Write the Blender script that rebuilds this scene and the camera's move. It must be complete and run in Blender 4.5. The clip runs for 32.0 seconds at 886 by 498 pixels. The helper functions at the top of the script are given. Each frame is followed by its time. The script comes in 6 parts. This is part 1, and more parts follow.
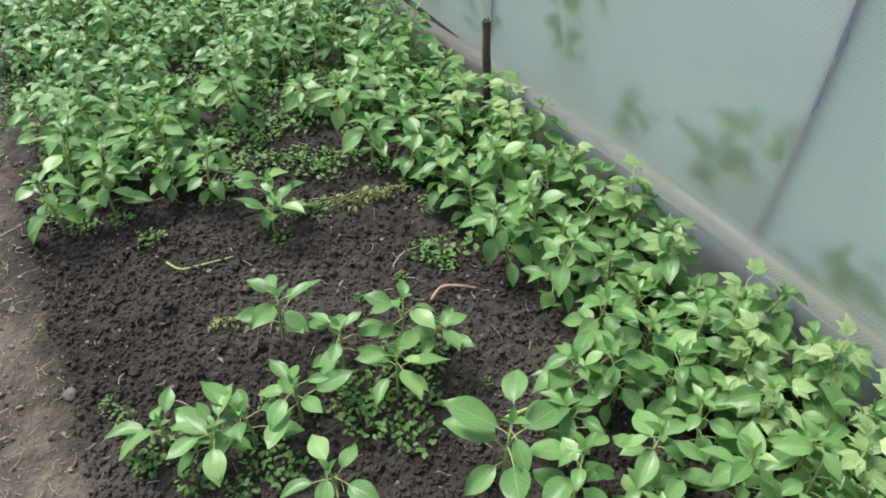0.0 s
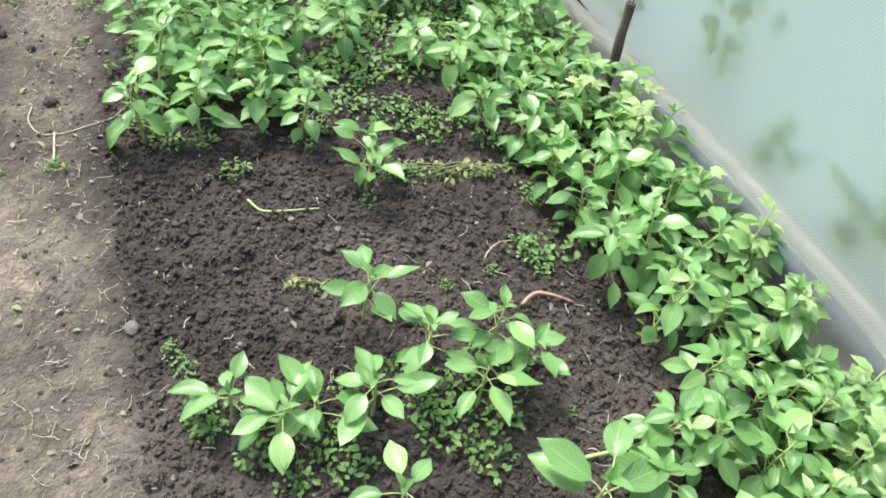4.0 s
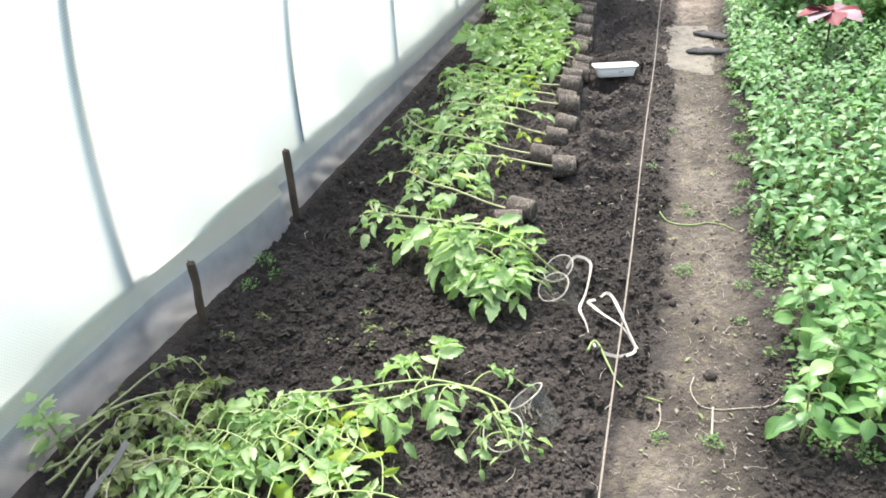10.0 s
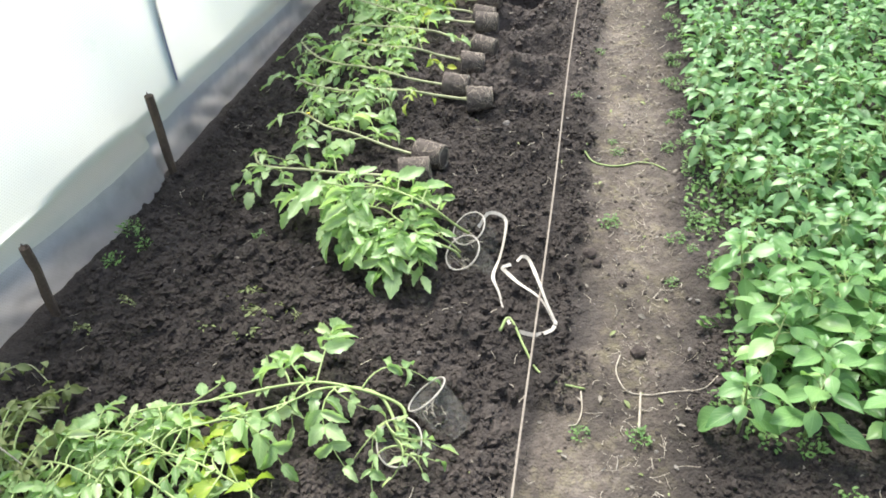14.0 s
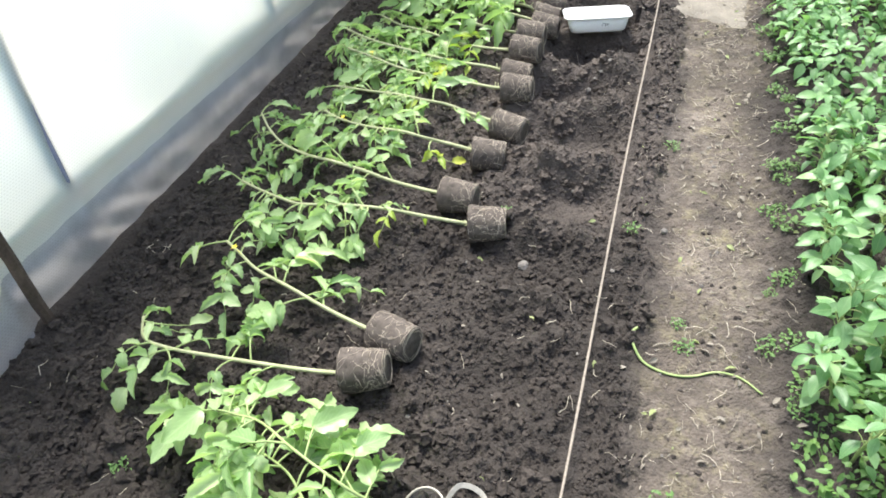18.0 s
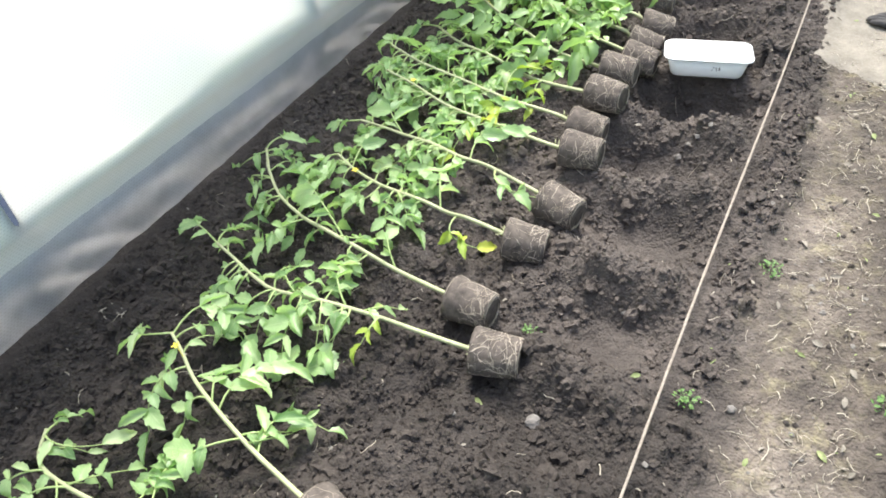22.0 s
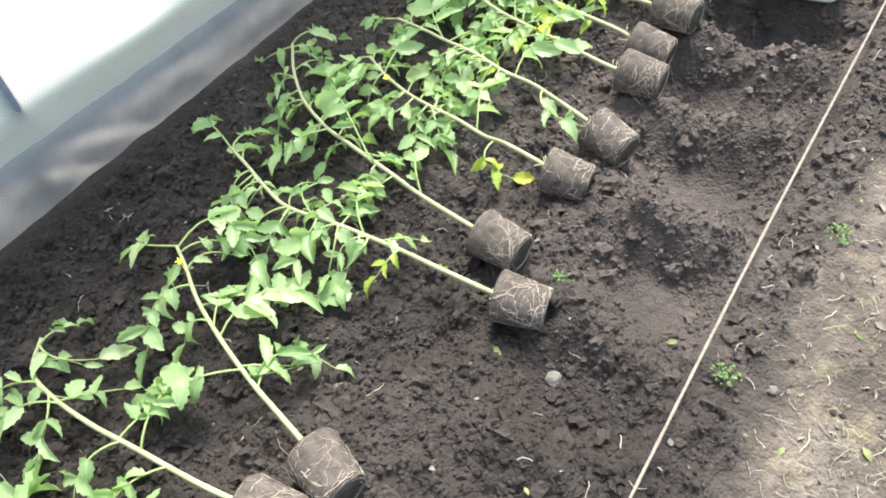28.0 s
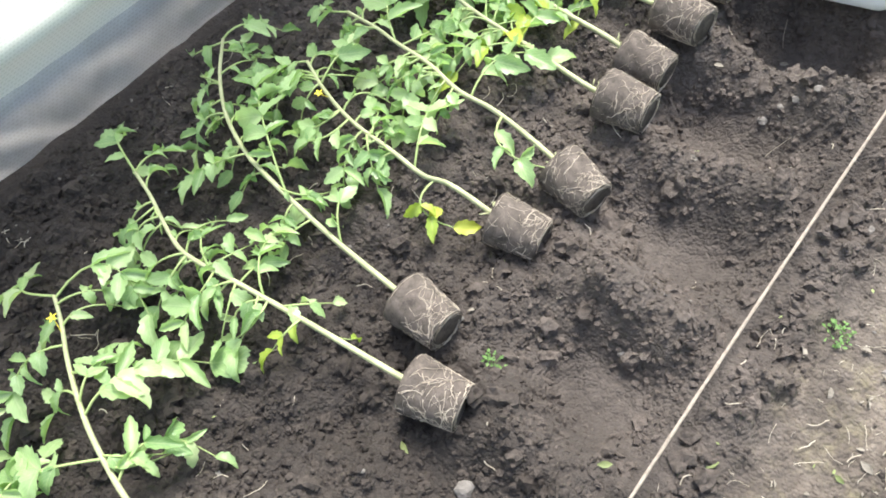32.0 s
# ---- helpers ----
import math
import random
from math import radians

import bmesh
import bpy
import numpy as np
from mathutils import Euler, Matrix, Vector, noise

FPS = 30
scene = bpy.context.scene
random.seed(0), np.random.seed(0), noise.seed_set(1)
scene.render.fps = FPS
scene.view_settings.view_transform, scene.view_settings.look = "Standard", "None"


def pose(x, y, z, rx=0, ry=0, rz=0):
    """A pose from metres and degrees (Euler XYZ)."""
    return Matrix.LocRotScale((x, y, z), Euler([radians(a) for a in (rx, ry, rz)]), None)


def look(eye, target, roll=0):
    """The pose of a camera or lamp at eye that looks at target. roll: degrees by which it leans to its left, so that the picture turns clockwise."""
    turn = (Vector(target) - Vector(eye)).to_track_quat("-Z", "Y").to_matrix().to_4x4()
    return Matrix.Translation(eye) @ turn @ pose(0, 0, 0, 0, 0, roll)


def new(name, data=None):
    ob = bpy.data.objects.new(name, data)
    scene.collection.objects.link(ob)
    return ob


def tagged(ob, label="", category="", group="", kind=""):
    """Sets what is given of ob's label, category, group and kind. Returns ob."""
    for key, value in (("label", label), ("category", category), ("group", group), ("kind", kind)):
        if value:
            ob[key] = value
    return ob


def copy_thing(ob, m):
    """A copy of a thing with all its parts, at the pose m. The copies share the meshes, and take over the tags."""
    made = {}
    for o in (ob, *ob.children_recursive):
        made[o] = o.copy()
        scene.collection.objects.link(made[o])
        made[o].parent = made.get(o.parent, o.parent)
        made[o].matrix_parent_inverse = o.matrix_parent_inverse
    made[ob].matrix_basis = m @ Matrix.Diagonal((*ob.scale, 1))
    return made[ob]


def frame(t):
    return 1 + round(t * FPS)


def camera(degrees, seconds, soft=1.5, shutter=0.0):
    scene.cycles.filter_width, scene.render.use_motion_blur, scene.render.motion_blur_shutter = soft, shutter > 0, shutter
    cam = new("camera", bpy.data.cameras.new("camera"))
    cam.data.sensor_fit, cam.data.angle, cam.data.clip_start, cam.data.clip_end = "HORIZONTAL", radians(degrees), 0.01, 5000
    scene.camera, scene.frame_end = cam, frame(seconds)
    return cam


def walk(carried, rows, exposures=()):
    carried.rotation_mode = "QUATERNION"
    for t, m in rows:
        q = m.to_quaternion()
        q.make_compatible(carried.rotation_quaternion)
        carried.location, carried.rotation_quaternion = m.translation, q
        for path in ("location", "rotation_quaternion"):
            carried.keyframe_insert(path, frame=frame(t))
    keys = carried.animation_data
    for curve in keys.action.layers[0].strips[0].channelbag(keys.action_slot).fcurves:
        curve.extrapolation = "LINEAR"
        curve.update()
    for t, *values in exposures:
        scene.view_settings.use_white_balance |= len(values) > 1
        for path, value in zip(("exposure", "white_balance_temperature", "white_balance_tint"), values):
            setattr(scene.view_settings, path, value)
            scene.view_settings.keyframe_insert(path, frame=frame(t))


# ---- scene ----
cam = camera(62.8, 32.0, 1.8)
METRES, EYE, TILT, LEAN, TURN = 8.0, 1.5, 0.0, 0.0, 0.0
PATH = [
    (0, (0.626, 0.0, 1.385), (1.385, 1.259, 0.029), 0.8),
    (0.5, (0.558, 0.082, 1.381), (1.316, 1.343, 0.027), 2.6),
    (1, (0.521, 0.114, 1.388), (1.228, 1.411, 0.04), 4.7),
    (1.5, (0.524, 0.147, 1.373), (1.172, 1.462, 0.013), 1.9),
    (2, (0.531, 0.156, 1.367), (1.202, 1.421, -0.029), 3.1),
    (2.5, (0.516, 0.157, 1.371), (1.215, 1.36, -0.065), 6.3),
    (4.5, (0.525, 0.393, 1.355), (1.174, 1.557, -0.136), 14.8),
    (5, (0.53, 0.524, 1.332), (1.145, 1.69, -0.172), 16.2),
    (5.5, (0.558, 0.568, 1.311), (1.157, 1.698, -0.227), 15.2),
    (6, (0.574, 0.552, 1.317), (1.153, 1.648, -0.253), 13.7),
    (6.5, (0.535, 0.482, 1.338), (1.045, 1.598, -0.241), 11.5),
    (7, (0.414, 0.412, 1.399), (0.726, 1.709, -0.092), 4.6),
    (7.5, (0.281, 0.428, 1.457), (0.316, 1.883, 0.086), -0.5),
    (8, (0.195, 0.413, 1.507), (-0.018, 1.982, 0.285), -4.5),
    (8.5, (0.139, 0.409, 1.526), (-0.255, 2.028, 0.421), -7.6),
    (9, (0.117, 0.401, 1.539), (-0.318, 2.054, 0.499), -7.1),
    (9.5, (0.102, 0.38, 1.55), (-0.422, 2.044, 0.572), -6.8),
    (10, (0.096, 0.37, 1.542), (-0.463, 1.962, 0.468), -6.4),
    (10.5, (0.11, 0.374, 1.533), (-0.467, 1.939, 0.428), -9.8),
    (11, (0.12, 0.382, 1.525), (-0.459, 1.939, 0.412), -9.2),
    (11.5, (0.086, 0.389, 1.53), (-0.486, 1.957, 0.428), -7.2),
    (12, (0.049, 0.398, 1.517), (-0.446, 2.004, 0.432), -3.0),
    (12.5, (0.053, 0.456, 1.51), (-0.404, 2.045, 0.384), -5.8),
    (13, (0.114, 0.638, 1.483), (-0.336, 2.175, 0.286), -6.2),
    (13.5, (0.164, 0.714, 1.471), (-0.24, 2.222, 0.222), -6.8),
    (15.5, (0.045, 1.144, 1.416), (-0.388, 2.559, 0.071), -5.2),
    (16, (0.093, 1.324, 1.384), (-0.445, 2.706, 0.042), -7.2),
    (16.5, (0.144, 1.513, 1.366), (-0.525, 2.826, 0.014), -8.3),
    (17, (0.17, 1.61, 1.372), (-0.53, 2.908, 0.02), -11.5),
    (17.5, (0.166, 1.711, 1.368), (-0.454, 3.064, 0.032), -10.0),
    (18, (0.147, 1.888, 1.344), (-0.431, 3.26, 0.009), -8.8),
    (18.5, (0.168, 2.027, 1.334), (-0.4, 3.37, -0.035), -10.8),
    (19, (0.178, 2.156, 1.32), (-0.485, 3.431, -0.07), -8.7),
    (19.5, (0.16, 2.197, 1.326), (-0.581, 3.418, -0.074), -9.1),
    (20, (0.156, 2.214, 1.318), (-0.638, 3.391, -0.091), -9.5),
    (20.5, (0.185, 2.251, 1.314), (-0.643, 3.384, -0.111), -10.2),
    (21, (0.206, 2.317, 1.32), (-0.546, 3.542, -0.071), -8.7),
    (21.5, (0.166, 2.46, 1.307), (-0.543, 3.723, -0.073), -4.9),
    (22, (0.145, 2.556, 1.3), (-0.67, 3.715, -0.112), -9.7),
    (22.5, (0.131, 2.706, 1.28), (-0.818, 3.755, -0.133), -7.8),
    (23, (0.123, 2.788, 1.246), (-0.723, 3.602, -0.373), -2.7),
    (23.5, (0.109, 2.813, 1.254), (-0.708, 3.536, -0.422), -10.5),
    (24, (0.095, 2.77, 1.252), (-0.721, 3.526, -0.411), -12.1),
    (24.5, (0.079, 2.718, 1.258), (-0.742, 3.609, -0.333), -9.4),
    (25, (0.068, 2.704, 1.263), (-0.738, 3.623, -0.32), -9.3),
    (25.5, (0.071, 2.679, 1.26), (-0.701, 3.602, -0.338), -4.3),
    (27.5, (0.076, 2.696, 1.254), (-0.697, 3.583, -0.363), -7.8),
    (28, (0.065, 2.705, 1.251), (-0.726, 3.606, -0.35), -9.3),
    (28.5, (0.05, 2.693, 1.254), (-0.722, 3.684, -0.302), -7.5),
    (29, (0.062, 2.697, 1.263), (-0.681, 3.751, -0.266), -6.2),
    (29.5, (0.084, 2.705, 1.262), (-0.639, 3.771, -0.269), -7.2),
    (30, (0.089, 2.716, 1.254), (-0.61, 3.76, -0.302), -7.4),
    (30.5, (0.094, 2.759, 1.256), (-0.582, 3.793, -0.318), -8.5),
    (31, (0.075, 2.957, 1.232), (-0.681, 3.911, -0.354), -9.8),
    (31.5, (0.068, 3.119, 1.214), (-0.721, 3.931, -0.434), -11.4),
    (32, (0.047, 3.152, 1.189), (-0.759, 3.796, -0.525), -14.4),
]
EXPOSURES = [(0.0, 0.60), (0.8, 0.84), (2.5, 1.05), (4.8, 1.42), (6.0, 1.48), (9.0, 1.52), (13.0, 1.23), (16.0, 1.51), (18.0, 1.42), (19.0, 1.48), (21.0, 1.54), (25.0, 1.56), (28.0, 1.61), (29.5, 1.56), (31.0, 1.6), (32.0, 1.58)]
walk(cam, [(t, look(eye, target, roll)) for t, eye, target, roll in PATH], EXPOSURES)

# ---- world, sun ----
world = bpy.data.worlds.new("sky")
scene.world = world
world.use_nodes = True
wn = world.node_tree
sky = wn.nodes.new("ShaderNodeTexSky")
sky.sky_type = "NISHITA"
sky.sun_disc = False
SUN_UP, SUN_ROUND = 60.0, -20.0
sky.sun_elevation, sky.sun_rotation = radians(SUN_UP), radians(SUN_ROUND)
wn.nodes["Background"].inputs["Strength"].default_value = 0.15
wn.links.new(sky.outputs["Color"], wn.nodes["Background"].inputs["Color"])
sun = new("sun", bpy.data.lights.new("sun", "SUN"))
sun.data.energy, sun.data.angle, sun.data.color = 5.0, radians(26), (1.0, 0.96, 0.9)
sun.matrix_world = look((-2.2, 9.8, 12.0), (0.2, 3.2, 0.0))
tagged(sun, kind="structure")


# ---- materials ----
def material(name):
    m = bpy.data.materials.new(name)
    m.use_nodes = True
    t = m.node_tree
    return m, t, t.nodes["Principled BSDF"]


def node(t, kind, **values):
    n = t.nodes.new(kind)
    for key, value in values.items():
        n.inputs[key].default_value = value
    return n


def ramp(t, fac, stops):
    n = t.nodes.new("ShaderNodeValToRGB")
    while len(n.color_ramp.elements) < len(stops):
        n.color_ramp.elements.new(0.5)
    for e, (at, col) in zip(n.color_ramp.elements, stops):
        e.position, e.color = at, (*col, 1)
    t.links.new(fac, n.inputs["Fac"])
    return n


def mixed(t, fac, a, b, how="MIX"):
    n = t.nodes.new("ShaderNodeMix")
    n.data_type, n.blend_type = "RGBA", how
    for slot, v in ((0, fac), (6, a), (7, b)):
        if isinstance(v, bpy.types.NodeSocket):
            t.links.new(v, n.inputs[slot])
        elif slot == 0:
            n.inputs[slot].default_value = v
        else:
            n.inputs[slot].default_value = (*v, 1)
    return n.outputs[2]


def coords(t):
    return t.nodes.new("ShaderNodeTexCoord").outputs["Object"]


def noise_tex(t, vec, scale, detail=4.0, rough=0.55):
    n = node(t, "ShaderNodeTexNoise", Scale=scale, Detail=detail, Roughness=rough)
    t.links.new(vec, n.inputs["Vector"])
    return n.outputs["Fac"]


def bump(t, bsdf, height, strength, distance):
    n = node(t, "ShaderNodeBump", Strength=strength, Distance=distance)
    t.links.new(height, n.inputs["Height"])
    t.links.new(n.outputs["Normal"], bsdf.inputs["Normal"])


def grain(name, dark, light, scale, rough=0.8, depth=0.002, fine=6.0, spec=0.3, sheen=None):
    """A matt material with two scales of variation and fine relief."""
    m, t, b = material(name)
    vec = coords(t)
    big, small = noise_tex(t, vec, scale), noise_tex(t, vec, scale * fine, 6.0, 0.7)
    both = mixed(t, 0.45, big, small)
    t.links.new(ramp(t, both, ((0.32, dark), (0.68, light))).outputs["Color"], b.inputs["Base Color"])
    b.inputs["Roughness"].default_value = rough
    b.inputs["Specular IOR Level"].default_value = spec
    bump(t, b, small, 0.8, depth)
    return m


def moisture(t):
    """Dry crumbly soil is paler, freshly dug damp soil darker: by the zone's blue."""
    att = t.nodes.new("ShaderNodeAttribute")
    att.attribute_name = "zone"
    sep = t.nodes.new("ShaderNodeSeparateColor")
    t.links.new(att.outputs["Color"], sep.inputs["Color"])
    return ramp(t, sep.outputs["Blue"], ((0.0, (1.76, 1.64, 1.66)), (0.5, (1.32, 1.23, 1.25)), (1.0, (0.77, 0.72, 0.73)))).outputs["Color"]


def clod_material():
    m, t, b = material("soil_clod")
    vec = coords(t)
    big, small = noise_tex(t, vec, 16.0), noise_tex(t, vec, 110.0, 6.0, 0.7)
    tone = ramp(t, mixed(t, 0.45, big, small), ((0.32, (0.0245, 0.0214, 0.0185)), (0.68, (0.094, 0.083, 0.0715))))
    t.links.new(mixed(t, 1.0, tone.outputs["Color"], moisture(t), "MULTIPLY"), b.inputs["Base Color"])
    b.inputs["Roughness"].default_value = 0.95
    b.inputs["Specular IOR Level"].default_value = 0.2
    bump(t, b, small, 1.0, 0.006)
    return m


def soil_material():
    m, t, b = material("soil")
    vec = coords(t)
    att = t.nodes.new("ShaderNodeAttribute")
    att.attribute_name = "zone"
    sep = t.nodes.new("ShaderNodeSeparateColor")
    t.links.new(att.outputs["Color"], sep.inputs["Color"])
    big, mid, fine = noise_tex(t, vec, 3.5), noise_tex(t, vec, 38.0, 6.0, 0.7), noise_tex(t, vec, 210.0, 4.0, 0.7)
    both = mixed(t, 0.5, big, mid)
    dark = ramp(t, both, ((0.30, (0.026, 0.0232, 0.0200)), (0.55, (0.053, 0.0472, 0.0412)), (0.75, (0.098, 0.0885, 0.0765))))
    pale = ramp(t, both, ((0.30, (0.043, 0.037, 0.030)), (0.50, (0.100, 0.087, 0.071)), (0.70, (0.200, 0.180, 0.148))))
    grass = ramp(t, both, ((0.30, (0.03, 0.06, 0.015)), (0.55, (0.06, 0.12, 0.03)), (0.75, (0.12, 0.16, 0.06))))
    flecks = node(t, "ShaderNodeTexVoronoi", Scale=95.0)
    t.links.new(vec, flecks.inputs["Vector"])
    fl = ramp(t, flecks.outputs["Distance"], ((0.0, (1, 1, 1)), (0.13, (0, 0, 0))))
    sparse = ramp(t, noise_tex(t, vec, 24.0, 3.0), ((0.60, (0, 0, 0)), (0.68, (1, 1, 1))))
    few = mixed(t, 1.0, fl.outputs["Color"], sparse.outputs["Color"], "MULTIPLY")
    ground = mixed(t, sep.outputs["Red"], dark.outputs["Color"], pale.outputs["Color"])
    moss = ramp(t, noise_tex(t, vec, 17.0, 5.0, 0.75), ((0.50, (0, 0, 0)), (0.72, (0.5, 0.5, 0.5))))
    mossy = mixed(t, 1.0, moss.outputs["Color"], sep.outputs["Red"], "MULTIPLY")
    ground = mixed(t, mossy, ground, (0.25, 0.235, 0.13))
    ground = mixed(t, sep.outputs["Green"], ground, grass.outputs["Color"])
    ground = mixed(t, few, ground, (0.30, 0.26, 0.20))
    ground = mixed(t, 1.0, ground, moisture(t), "MULTIPLY")
    t.links.new(ground, b.inputs["Base Color"])
    b.inputs["Roughness"].default_value = 0.93
    b.inputs["Specular IOR Level"].default_value = 0.25
    # rounded crumbs of two sizes, broken up by grit
    bent = mixed(t, 0.985, noise_tex(t, vec, 30.0, 3.0), vec)
    heaps = []
    for scale in (58.0, 150.0):
        cell = node(t, "ShaderNodeTexVoronoi", Scale=scale)
        t.links.new(bent, cell.inputs["Vector"])
        heaps.append(ramp(t, cell.outputs["Distance"], ((0.0, (1, 1, 1)), (0.85, (0, 0, 0)))).outputs["Color"])
    crumbs = mixed(t, 0.45, heaps[0], heaps[1])
    high = mixed(t, 0.55, mixed(t, 0.5, mid, fine), crumbs)
    bump(t, b, high, 1.0, 0.016)
    return m


def leaf_material(name, dark, light, young, rough=0.38, through_light=0.3, joined=False, pale_under=1.25):
    """A leaf with veins by its UVs; its tone goes by the object's or the island's random number."""
    m, t, b = material(name)
    uv = t.nodes.new("ShaderNodeUVMap").outputs["UV"]
    sep = t.nodes.new("ShaderNodeSeparateXYZ")
    t.links.new(uv, sep.inputs["Vector"])
    ab = node(t, "ShaderNodeMath")
    ab.operation = "ABSOLUTE"
    t.links.new(sep.outputs["X"], ab.inputs[0])
    slant = node(t, "ShaderNodeMath")
    slant.operation = "MULTIPLY_ADD"
    t.links.new(ab.outputs[0], slant.inputs[0])
    slant.inputs[1].default_value = -0.45
    t.links.new(sep.outputs["Y"], slant.inputs[2])
    ping = node(t, "ShaderNodeMath")
    ping.operation = "PINGPONG"
    t.links.new(slant.outputs[0], ping.inputs[0])
    ping.inputs[1].default_value = 0.075
    side = ramp(t, ping.outputs[0], ((0.0, (1, 1, 1)), (0.016, (0, 0, 0))))
    rib = ramp(t, ab.outputs[0], ((0.03, (1, 1, 1)), (0.09, (0, 0, 0))))
    veins = mixed(t, 1.0, side.outputs["Color"], rib.outputs["Color"], "LIGHTEN")
    rnd = (t.nodes.new("ShaderNodeNewGeometry").outputs["Random Per Island"] if joined
           else t.nodes.new("ShaderNodeObjectInfo").outputs["Random"])
    tone = ramp(t, rnd, ((0.0, dark), (0.55, light), (0.85, light), (1.0, young)))
    patch = noise_tex(t, coords(t), 30.0, 3.0)
    col = mixed(t, 0.35, tone.outputs["Color"], ramp(t, patch, ((0.3, dark), (0.7, light))).outputs["Color"])
    pale = mixed(t, 0.55, col, young)
    col = mixed(t, mixed(t, 0.45, (0, 0, 0), veins), col, pale)
    t.links.new(col, b.inputs["Base Color"])
    b.inputs["Roughness"].default_value = rough
    b.inputs["Specular IOR Level"].default_value = 0.5
    hb = mixed(t, 0.5, veins, noise_tex(t, coords(t), 90.0, 3.0))
    bump(t, b, hb, 0.5, 0.0015)
    tr = t.nodes.new("ShaderNodeBsdfTranslucent")
    t.links.new(mixed(t, 1.0, col, (1.25, 1.4, 0.85), "MULTIPLY"), tr.inputs["Color"])
    mx = t.nodes.new("ShaderNodeMixShader")
    mx.inputs[0].default_value = through_light
    t.links.new(b.outputs[0], mx.inputs[1])
    t.links.new(tr.outputs[0], mx.inputs[2])
    t.links.new(mx.outputs[0], t.nodes["Material Output"].inputs["Surface"])
    return m


def film_material(name, tint, clear=0.12, gloss=0.12, cells=2.2, creased=0.0):
    """Milky greenhouse film with a fine woven net in it."""
    m, t, b = material(name)
    vec = coords(t)
    net = node(t, "ShaderNodeTexBrick", Scale=9.0)
    net.inputs["Mortar Size"].default_value = 0.028
    net.inputs["Mortar Smooth"].default_value = 0.6
    net.inputs["Brick Width"].default_value, net.inputs["Row Height"].default_value = 0.10, 0.07
    net.inputs["Color1"].default_value = net.inputs["Color2"].default_value = (0, 0, 0, 1)
    net.inputs["Mortar"].default_value = (1, 1, 1, 1)
    sw = node(t, "ShaderNodeCombineXYZ")
    sp = t.nodes.new("ShaderNodeSeparateXYZ")
    t.links.new(vec, sp.inputs[0])
    add = node(t, "ShaderNodeMath")
    t.links.new(sp.outputs["X"], add.inputs[0])
    t.links.new(sp.outputs["Y"], add.inputs[1])
    t.links.new(add.outputs[0], sw.inputs[0])
    sub = node(t, "ShaderNodeMath")
    sub.operation = "SUBTRACT"
    t.links.new(sp.outputs["Z"], sub.inputs[0])
    t.links.new(sp.outputs["X"], sub.inputs[1])
    t.links.new(sub.outputs[0], sw.inputs[1])
    t.links.new(sw.outputs[0], net.inputs["Vector"])
    cloud = noise_tex(t, vec, 2.2, 3.0)
    col = mixed(t, ramp(t, cloud, ((0.3, (0, 0, 0)), (0.7, (1, 1, 1)))).outputs["Color"], tint, tuple(min(1, c * 1.06) for c in tint))
    col = mixed(t, mixed(t, 0.12 + 0.4 * creased, (0, 0, 0), net.outputs["Color"]), col, (0.97, 0.97, 0.97))
    dirt = ramp(t, noise_tex(t, vec, 7.0, 5.0, 0.65), ((0.62, (0, 0, 0)), (0.85, (0.5, 0.5, 0.5))))
    col = mixed(t, dirt.outputs["Color"], col, (0.6, 0.62, 0.56))
    if creased:
        # noise blotches put the shading of wrinkles into the film's colour
        wrinkle_shade = ramp(t, noise_tex(t, vec, 11.0, 8.0, 0.7), ((0.40, (0, 0, 0)), (0.66, (0.35, 0.35, 0.35))))
        col = mixed(t, wrinkle_shade.outputs["Color"], col, tuple(0.62 * c for c in tint))
    tr = t.nodes.new("ShaderNodeBsdfTranslucent")
    t.links.new(col, tr.inputs["Color"])
    t.links.new(col, b.inputs["Base Color"])
    b.inputs["Roughness"].default_value = 0.35
    wr = noise_tex(t, vec, 5.0, 3.0)
    if creased:
        wr = mixed(t, 0.6, wr, noise_tex(t, vec, 24.0, 6.0, 0.75))
    bump(t, b, wr, 0.4 + 0.6 * creased, 0.02)
    clr = t.nodes.new("ShaderNodeBsdfTransparent")
    clr.inputs["Color"].default_value = (0.95, 0.97, 0.96, 1)
    one, two = t.nodes.new("ShaderNodeMixShader"), t.nodes.new("ShaderNodeMixShader")
    one.inputs[0].default_value = gloss
    see = node(t, "ShaderNodeMapRange")
    t.links.new(net.outputs["Color"], see.inputs[0])
    see.inputs[3].default_value, see.inputs[4].default_value = min(1.0, clear * cells), clear * (0.5 if cells > 1 else 1.0)
    if creased:
        worn = ramp(t, noise_tex(t, vec, 5.0, 4.0, 0.6), ((0.3, (clear * 1.2,) * 3), (0.7, (clear * 0.8,) * 3)))
        t.links.new(worn.outputs["Color"], two.inputs[0])
    else:
        t.links.new(see.outputs[0], two.inputs[0])
    t.links.new(tr.outputs[0], one.inputs[1])
    t.links.new(b.outputs[0], one.inputs[2])
    t.links.new(one.outputs[0], two.inputs[1])
    t.links.new(clr.outputs[0], two.inputs[2])
    t.links.new(two.outputs[0], t.nodes["Material Output"].inputs["Surface"])
    return m


